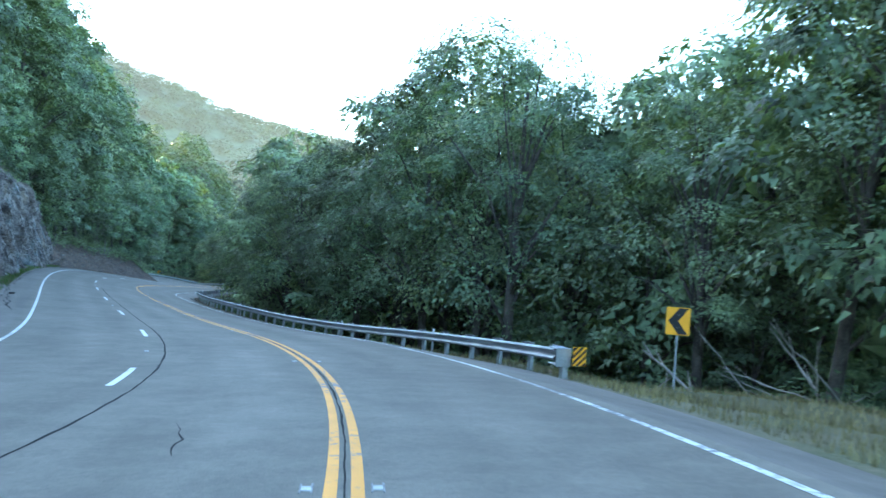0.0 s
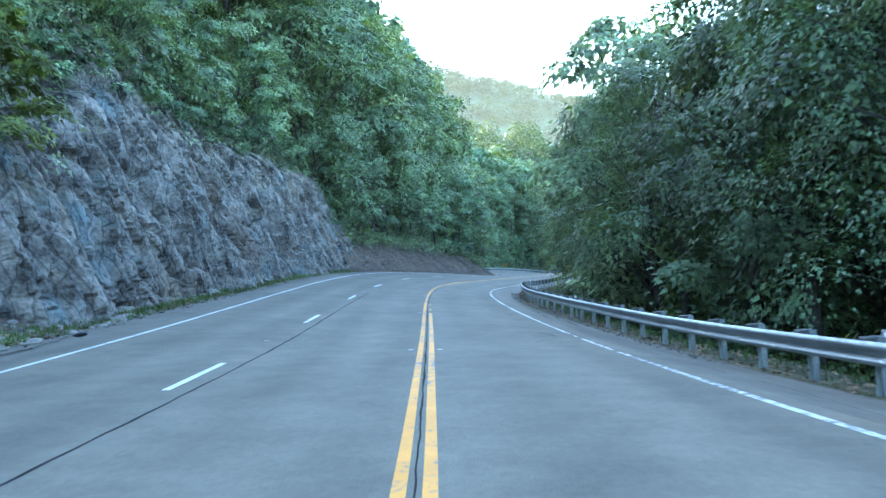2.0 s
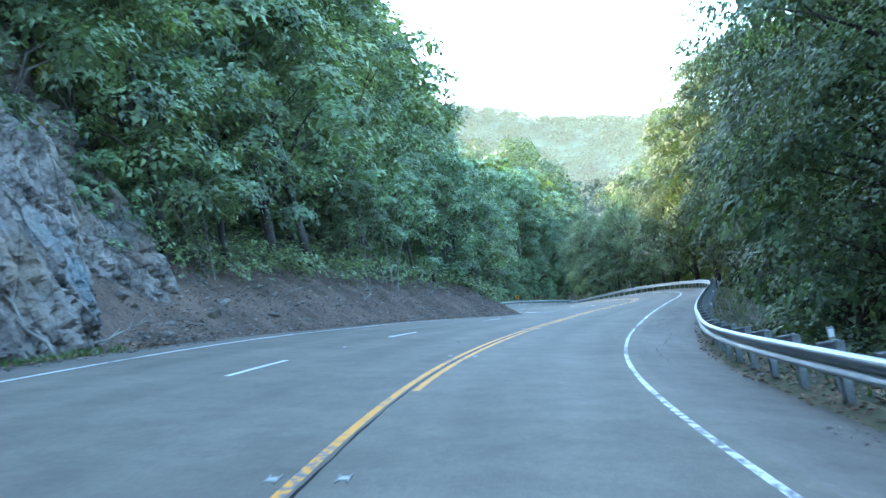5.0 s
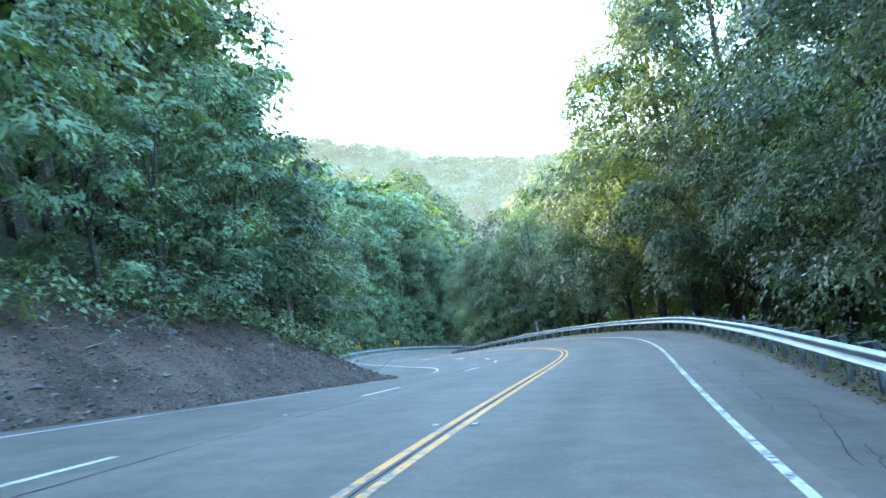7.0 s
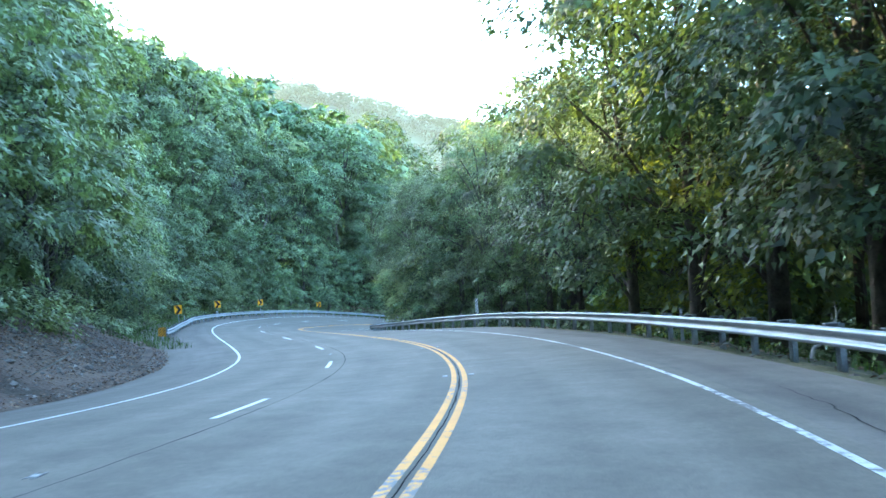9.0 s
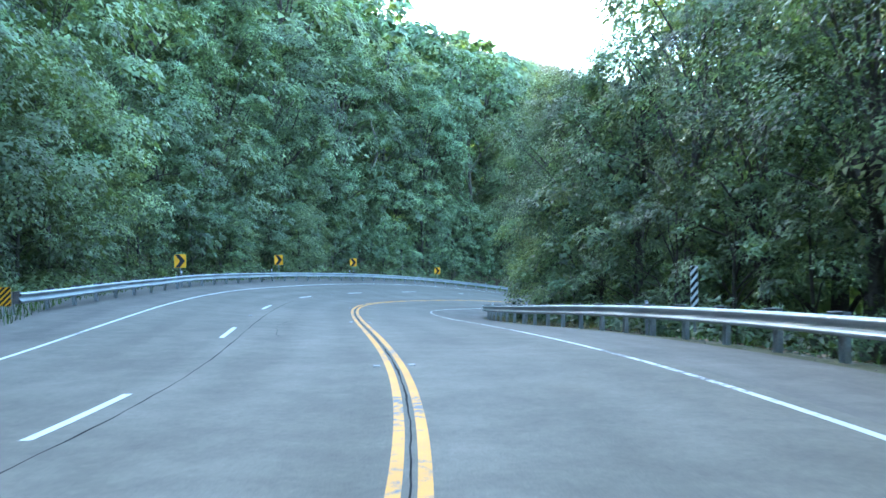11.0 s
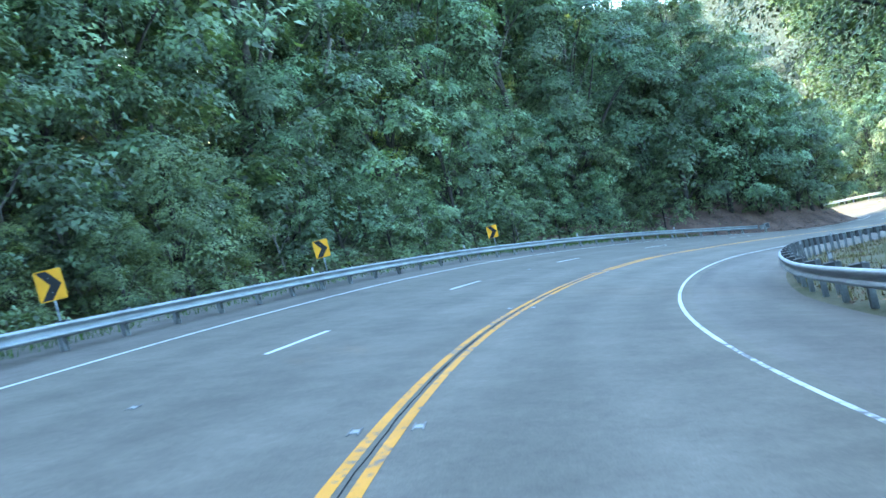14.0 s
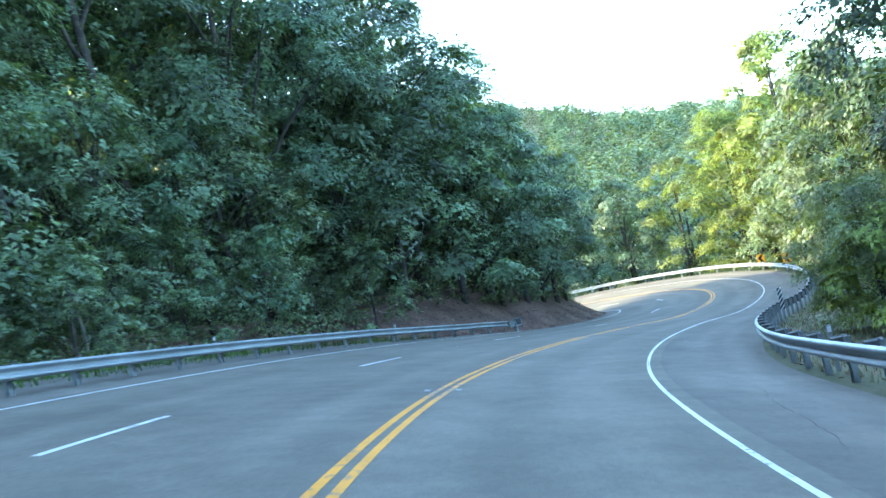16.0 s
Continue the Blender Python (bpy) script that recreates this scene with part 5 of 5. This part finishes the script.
def pavement_marker_meshes():
    out = []
    for x in (-0.045, 0.045):
        bm = bmesh.new()
        box(bm, (0.018, 0.24, 0.014), (x, 0, 0.007), bevel=0.004)
        out.append(("runner", mesh_bm("runner", bm, CASTING)))
    bm = bmesh.new()
    box(bm, (0.08, 0.10, 0.014), (0, 0, 0.007), bevel=0.005)
    out.append(("reflector", mesh_bm("reflector", bm, REFLECTOR)))
    return out


MARKER = pavement_marker_meshes()
for s, off in [(0.6 + 12.13 * k, o) for k in range(-1, 24) for o in (-0.29, 0.26)] + [(15.0 + 24.26 * k, -3.5) for k in range(0, 11)]:
    root = tagged(new("pavement_marker"), "low metal raised pavement marker set in the asphalt", "pavement marker", "raised pavement markers")
    for name, me in MARKER:
        part(name, me, root)
    p, b = at(s, off, 0.002), math.degrees(float(np.interp(s, SS, _bank)))
    root.matrix_basis = pose(*p, 0, b, heading(s))


# ---- loose stones, sticks, litter and grass ----
def stone_mesh(seed):
    rng = np.random.default_rng(seed)
    bm = bmesh.new()
    bmesh.ops.create_icosphere(bm, subdivisions=2, radius=0.5)
    cuts = rng.normal(0, 1, (7, 3))
    cuts /= np.linalg.norm(cuts, axis=1)[:, None]
    for v in bm.verts:
        p = np.array(v.co)
        for c, d in zip(cuts, np.linspace(0.26, 0.42, 7)):
            k = p @ c
            if k > d:
                p = p - c * (k - d)
        v.co = p * [1.0, 0.8, 0.62]
    return mesh_bm("stone", bm, ROCK)


STONES = [stone_mesh(i) for i in range(5)]
_rng = np.random.default_rng(9)
for k in range(120):
    s = _rng.choice([_rng.uniform(38, 94), _rng.uniform(84, 175), _rng.uniform(88, 130), _rng.uniform(266, 300)])
    d = abs(_rng.normal(0, 0.9)) + 0.1 if s < 90 else _rng.uniform(0.2, 4.2)
    size = _rng.uniform(0.14, 0.42) * (1.0 if s < 92 else 0.7)
    p = land(s, toe(s) - d)
    ob = new("stone", STONES[k % 5])
    ob.matrix_basis = pose(p[0], p[1], p[2] + size * 0.12, *_rng.uniform(-25, 25, 2), _rng.uniform(0, 360)) @ Matrix.Diagonal((size, size, size, 1))
    tagged(ob, "loose angular stone fallen from the rock cut" if s < 92 else "loose stone lying in the leaf litter", "stone", "loose stones on the bank")
for s, off, size in ((39.0, -10.2, 1.3), (83.0, -9.6, 1.1), (85.5, -10.4, 1.3)):
    p = land(s, off)
    ob = new("boulder", STONES[int(s) % 5])
    ob.matrix_basis = pose(p[0], p[1], p[2] + 0.12, 8, -6, s * 7) @ Matrix.Diagonal((size, size, size * 0.6, 1))
    tagged(ob, "large flat boulder at the foot of the rock cut", "boulder")
for s, d, size in ((93.0, 1.6, 1.3), (94.6, 2.2, 1.0), (96.4, 1.3, 0.8), (99.0, 2.6, 0.7), (91.5, 2.7, 1.1), (103.0, 1.8, 0.55), (35.5, 1.4, 1.2), (37.6, 1.0, 0.9), (36.2, 2.4, 1.4)):
    p = land(s, toe(s) - d)
    ob = new("boulder", STONES[int(s * 10) % 5])
    ob.matrix_basis = pose(p[0], p[1], p[2] - 0.05, 14, -10, s * 77) @ Matrix.Diagonal((size, size * 0.8, size * 0.55, 1))
    tagged(ob, "weathered rock half buried in the bank", "boulder")
p = at(40.6, -8.12, 0.05)
ob = new("tyre_scrap", STONES[2].copy())
ob.data.materials.clear()
ob.data.materials.append(SIGN_BLACK)
ob.matrix_basis = pose(*p, 0, 0, 40) @ Matrix.Diagonal((0.34, 0.2, 0.18, 1))
tagged(ob, "dark scrap of tyre lying on the shoulder", "debris")


def bent_stick(rng, length, thick):
    t = np.linspace(0, 1, 7)[:, None]
    a = np.array([length, 0, 0]) * t + rng.normal(0, 0.05 * length, (7, 3)) * [0.3, 1, 0.5] * np.sin(t * np.pi)
    pieces = [tube(a, thick * np.linspace(1, 0.35, 7), 5)]
    for i in (2, 4, 5):
        e = a[i] + np.array([0.25 * length, rng.normal(0, 0.16) * length, abs(rng.normal(0, 0.12)) * length])
        pieces.append(tube(np.linspace(a[i], e, 4), thick * np.linspace(0.5, 0.15, 4), 4))
    return joined(pieces)


STICKS = []
for i in range(5):
    v, f = bent_stick(np.random.default_rng(60 + i), 1.0, 0.022)
    STICKS.append(mesh_of("branch", v, f, PALE_BARK, flat=False))


def lay_stick(s, u, length, tilt, turn, label, up=0.06, kind=0, thin=1.0):
    p = land(s, u)
    ob = new("fallen_branch", STICKS[kind % 5])
    ob.matrix_basis = pose(p[0], p[1], p[2] + up, 0, -tilt, turn) @ Matrix.Diagonal((length, length * thin, length * thin, 1))
    return tagged(ob, label, "branch", "fallen branches")


for k, (s, u, ln, tilt, turn) in enumerate(((84.5, -9.3, 2.3, 58, 200), (84.0, -10.6, 1.6, 20, 120), (86.5, -10.0, 1.8, 12, 70), (147.5, 6.3, 1.6, 12, 250), (144.6, 6.6, 1.9, 25, 60),
                                            (17.5, 9.8, 1.6, 6, 150), (16.0, 13.5, 3.4, 30, 130), (14.0, 15.5, 3.0, 42, 110), (20.0, 13.0, 3.2, 14, 190), (22.0, 11.0, 3.6, 10, 170),
                                            (19.0, 12.0, 2.6, 20, 20), (271.0, -13.5, 2.6, 30, 200), (273.0, -13.2, 2.4, 20, 150), (269.5, -13.4, 2.2, 35, 60), (72.0, -14.5, 2.4, 10, 80),
                                            (75.0, -14.2, 2.0, 15, 30), (78.0, -14.6, 2.6, 8, 210), (258.0, 8.0, 1.4, 5, 30), (100.0, -11.0, 1.3, 10, 30), (107.0, -10.6, 1.5, 15, 100), (118.0, -11.5, 1.2, 6, 80))):
    lay_stick(s, u, ln, tilt, turn, "bare pale fallen branch lying on the bank" if u < 0 else "bare dead branch by the guardrail", kind=k)


_rng = np.random.default_rng(43)
for k in range(22):
    s = _rng.uniform(12, 24)
    lay_stick(s, float(edge(s)) + _rng.uniform(6.5, 10.0), _rng.uniform(1.4, 3.2), _rng.uniform(0, 50), _rng.uniform(0, 360), "bare grey brush at the wood's edge", 0.05, k, 0.4)
_rng = np.random.default_rng(41)
for k in range(26):
    s = _rng.uniform(88, 160)
    lay_stick(s, toe(s) - _rng.uniform(0.8, 4.4), _rng.uniform(0.7, 1.9), _rng.uniform(-8, 25), _rng.uniform(0, 360), "thin dead branch lying in the leaf litter", 0.03, k, 0.6)


def snag(place, height, label):
    rng = np.random.default_rng(4)
    t = np.linspace(0, 1, 9)[:, None]
    q = np.array([[2.0, -2.4, height]]) * t + np.array([[0.5, 0.3, 0]]) * np.sin(t * 5)
    pieces = [tube(q, np.linspace(0.16, 0.05, 9), 6)]
    for i, e in ((6, (2.9, -2.2, height * 0.98)), (7, (1.0, -2.6, height * 1.05))):
        pieces.append(tube(np.linspace(q[i], e, 4), np.linspace(0.05, 0.02, 4), 4))
    v, f = joined(pieces)
    ob = new("dead_trunk", mesh_of("dead_trunk", v, f, PALE_BARK, flat=False))
    ob.matrix_basis = pose(*place)
    tagged(ob, label, "dead tree")


snag((-88.3, 233.5, -2.5), 6.6, "bare pale dead trunk standing among the trees")


def scatter(name, label, category, material, count, seed, place, size, upright):
    """Many small blades or leaves on the ground, one mesh."""
    rng = np.random.default_rng(seed)
    p = place(rng, count)
    n = len(p)
    if upright:
        a = rng.uniform(0, 6.28, n)
        h = size * rng.uniform(0.5, 1.4, n)
        side = np.stack([np.cos(a), np.sin(a), 0 * a], -1) * (0.035 * h + 0.006)[:, None]
        bend = np.stack([-np.sin(a), np.cos(a), 0 * a], -1) * (h * rng.normal(0, 0.35, n))[:, None]
        tip = p + bend + np.stack([0 * a, 0 * a, h], -1)
        v, f = np.stack([p - side, p + side, tip], 1).reshape(-1, 3), np.arange(3 * n).reshape(-1, 3)
    else:
        v, f = leaves(rng, p + [0, 0, 0.03], 0.02, 1, size, np.tile([0, 0, 1.5], (n, 1)))
    tagged(new(name, mesh_of(name, v, f, material)), label, category, kind="stuff")


def on_left(s0, s1, d0, d1):
    def fn(rng, n):
        s = rng.uniform(s0, s1, n)
        return land(s, toe(s) - rng.uniform(d0, d1, n))
    return fn


def on_right(s0, s1, d0, d1):
    def fn(rng, n):
        s = rng.uniform(s0, s1, n)
        return land(s, edge(s) + rng.uniform(d0, d1, n))
    return fn


scatter("leaf_litter", "dry brown leaves strewn over the bank", "leaf litter", LITTER, 26000, 71, on_left(84, 182, -0.1, 5.5), 0.095, False)
scatter("leaf_litter", "dry leaves on the reddish bank", "leaf litter", LITTER, 3500, 72, on_left(262, 312, 0.0, 5.0), 0.14, False)
scatter("leaf_litter", "dry leaves caught above the rock cut", "leaf litter", LITTER, 2500, 73, on_left(38, 88, -0.2, 0.9), 0.13, False)
scatter("leaf_litter", "leaves and twigs blown behind the guardrail", "leaf litter", LITTER, 5000, 78, on_right(14, 300, 0.1, 2.5), 0.13, False)
scatter("leaf_litter", "brown leaves blown against the guardrail posts", "leaf litter", LITTER, 3000, 83, on_right(26, 120, -0.35, 0.9), 0.10, False)
scatter("verge_grass", "green grass strip at the foot of the rock", "grass", GRASS_GREEN, 9000, 74, on_left(10, 86, -0.25, 0.75), 0.16, True)
scatter("verge_grass", "dry yellowish grass on the verge", "grass", GRASS, 22000, 75, on_right(-4, 30, 0.0, 9.5), 0.17, True)
scatter("verge_grass", "rough grass inside the bend", "grass", GRASS, 18000, 76, on_right(178, 286, 0.25, 11.0), 0.2, True)
scatter("verge_grass", "grass under the guardrail along the slope", "grass", GRASS_GREEN, 12000, 77, on_left(176, 268, -1.6, 3.0), 0.26, True)
scatter("verge_grass", "thin green grass behind the guardrail", "grass", GRASS_GREEN, 3500, 79, on_right(26, 178, 0.3, 1.8), 0.2, True)

# shrubs and saplings that stand out
_rng = np.random.default_rng(12)
for s, u, k, kind in ((256.5, 10.6, 0.8, "yellow"), (262.5, 11.0, 0.8, "yellow"), (262.5, 11.2, 0.6, "small"), (205.0, -14.8, 0.9, "small"), (212.0, -14.4, 1.15, "small"), (222.0, -14.6, 0.9, "small"), (232.0, -14.4, 0.85, "small"),
                      (243.0, -14.0, 0.9, "small"), (252.0, -14.0, 0.9, "small"), (196.0, -14.2, 0.8, "small"), (88.0, -13.4, 0.7, "small"), (92.0, -13.0, 0.8, "small"), (200.0, 10.5, 0.7, "small"), (195.0, 10.0, 0.6, "small")):
    root = place_tree(KINDS[kind][0], pose(*(land(s, u) - [0, 0, 0.15]), 0, 0, s * 37) @ Matrix.Diagonal((k, k, k, 1)),
                      "yellow-green leafy shrub standing on its own" if kind == "yellow" else "leafy green sapling at the wood's edge", "shrubs at the wood's edge", "shrub", "shrub")


# ---- tar seams and cracks ----
def tar_crack(s0, o0, s1, o1, width, seed, label="dark tar-filled crack in the asphalt"):
    rng = np.random.default_rng(seed)
    n = max(6, int(abs(s1 - s0) / 0.2))
    t = np.linspace(0, 1, n)
    walk_ = np.cumsum(rng.normal(0, 0.03, n))
    off = o0 + (o1 - o0) * t + walk_ - t * walk_[-1]
    s = s0 + (s1 - s0) * t
    half = width * (0.35 + np.abs(np.cumsum(rng.normal(0, 0.25, n)) % 1.4 - 0.7)) * np.sin(np.clip(t, 0.02, 0.98) * np.pi) ** 0.4
    inner, outer = eased(RIGHT_LANE, s) + 0.3, edge(s) - 0.3
    dip = lambda o: -(shoulder_dip(s) + 0.015) * 0.8 * np.clip((o - inner) / (outer - inner), 0, 1) + 0.006
    v = np.stack([at(s, off - half, dip(off - half)), at(s, off + half, dip(off + half))], 1)
    ob = new("tar_crack", mesh_of("tar_crack", v, grid_faces(n, 2)[:, ::-1], SEAM))
    tagged(ob, label, "crack", kind="structure")


for k, c in enumerate(((2.0, -1.6, 4.0, -1.9, 0.014), (45.0, 4.5, 54.0, 4.9, 0.05), (47.0, 4.2, 58.0, 4.5, 0.035), (50.5, 4.7, 52.0, 4.9, 0.06), (40.0, 3.0, 41.2, 2.7, 0.02), (38.2, 2.2, 39.0, 2.6, 0.015),
                       (101.0, 4.3, 108.0, 4.7, 0.012), (103.0, 4.9, 107.5, 4.5, 0.01), (99.0, 4.2, 103.0, 5.2, 0.009), (104.5, 4.4, 106.0, 5.1, 0.008), (106.5, 4.3, 111.0, 4.9, 0.011), (109.0, 5.2, 112.5, 4.6, 0.008), (97.0, 0.02, 101.5, 0.34, 0.016), (100.2, 4.6, 101.6, 5.3, 0.007), (110.0, 4.2, 117.0, 4.7, 0.008), (94.5, 5.2, 98.0, 4.9, 0.011), (96.5, 4.9, 99.5, 4.4, 0.007), (118.0, 4.3, 122.0, 4.6, 0.008), (84.0, 4.4, 96.0, 4.9, 0.010),
                       (90.0, -0.9, 91.2, -1.3, 0.014), (184.0, -1.6, 187.5, -2.2, 0.005), (176.5, -2.1, 180.0, -2.5, 0.007), (180.0, -2.4, 183.0, -2.0, 0.006),
                       (236.0, 4.6, 243.0, 5.2, 0.005), (26.0, 4.3, 36.0, 4.5, 0.01), (134.0, 4.2, 141.0, 4.6, 0.012), (30.0, -7.6, 36.0, -8.2, 0.05), (33.0, -8.0, 41.0, -8.3, 0.04))):
    tar_crack(*c, seed=500 + k)


def pebbles(label, count, seed, where, size):
    """Broken bits of stone strewn over a bank, one mesh."""
    rng = np.random.default_rng(seed)
    p = where(rng, count)
    if size > 0.05:
        g = 0.618
        shape = np.array([(-g, 1, 0), (g, 1, 0), (-g, -1, 0), (g, -1, 0), (0, -g, 1), (0, g, 1), (0, -g, -1), (0, g, -1), (1, 0, -g), (1, 0, g), (-1, 0, -g), (-1, 0, g)]) * [0.9, 0.9, 0.5]
        f = np.array([(0, 11, 5), (0, 5, 1), (0, 1, 7), (0, 7, 10), (0, 10, 11), (1, 5, 9), (5, 11, 4), (11, 10, 2), (10, 7, 6), (7, 1, 8), (3, 9, 4), (3, 4, 2), (3, 2, 6), (3, 6, 8), (3, 8, 9), (4, 9, 5), (2, 4, 11), (6, 2, 10), (8, 6, 7), (9, 8, 1)])
    else:
        shape = np.array([(1, 0, 0), (0, 1, 0), (-1, 0, 0), (0, -1, 0), (0, 0, 0.7), (0, 0, -0.5)])
        f = np.array([(0, 1, 4), (1, 2, 4), (2, 3, 4), (3, 0, 4), (1, 0, 5), (2, 1, 5), (3, 2, 5), (0, 3, 5)])
    n = len(shape)
    turn = rng.uniform(0, 6.28, count)
    c, s = np.cos(turn), np.sin(turn)
    k = size * rng.lognormal(0, 0.45, (count, 1, 1)) * rng.uniform(0.6, 1.3, (count, 1, 3)) * rng.uniform(0.78, 1.15, (count, n, 3))
    w = shape[None] * k
    v = p[:, None] + np.stack([w[..., 0] * c[:, None] - w[..., 1] * s[:, None], w[..., 0] * s[:, None] + w[..., 1] * c[:, None], w[..., 2]], -1)
    f = (f[None] + n * np.arange(count)[:, None, None]).reshape(-1, 3)
    tagged(new("pebbles", mesh_of("pebbles", v.reshape(-1, 3), f, PEBBLE)), label, "stones", kind="stuff")


PEBBLE = shader("broken_stone", (0.175, 0.155, 0.14), rough=0.9, spread=0.3, scale=2, fine=14, bump=0.2, island=0.45)
pebbles("broken stone and gravel strewn over the bank", 6000, 91, on_left(84, 182, 0.0, 4.6), 0.045)
pebbles("larger pale stones half sunk in the bank", 260, 95, on_left(88, 180, 0.4, 4.2), 0.085)
pebbles("pale broken stones sticking out of the bank", 1100, 96, on_left(86, 165, 0.3, 4.4), 0.055)
pebbles("broken rock fallen below the cut", 500, 97, on_left(32, 48, -0.3, 2.6), 0.09)
pebbles("gravel fallen to the foot of the rock", 1500, 92, on_left(38, 90, -0.5, 0.8), 0.035)
pebbles("dirt and gravel washed along the shoulder", 1600, 98, on_right(36, 76, -0.9, 0.1), 0.022)
pebbles("gravel washed behind the guardrail", 1400, 93, on_right(26, 180, -0.1, 1.2), 0.028)
pebbles("stones in the reddish bank", 700, 94, on_left(262, 300, 0.0, 3.2), 0.04)

# the yellowish bush behind the rail, between two chevron signs
for c, k in (((-84.9, 215.2), 0.62), ((-83.6, 211.0), 0.36)):
    g = ground_under((*c, 0))
    place_tree(KINDS["pale"][0], pose(c[0], c[1], g - 0.2, 0, 0, 70 * k) @ Matrix.Diagonal((k, k, k, 1)), "rounded yellow-green bush behind the guardrail", "shrubs at the wood's edge", "shrub", "shrub")
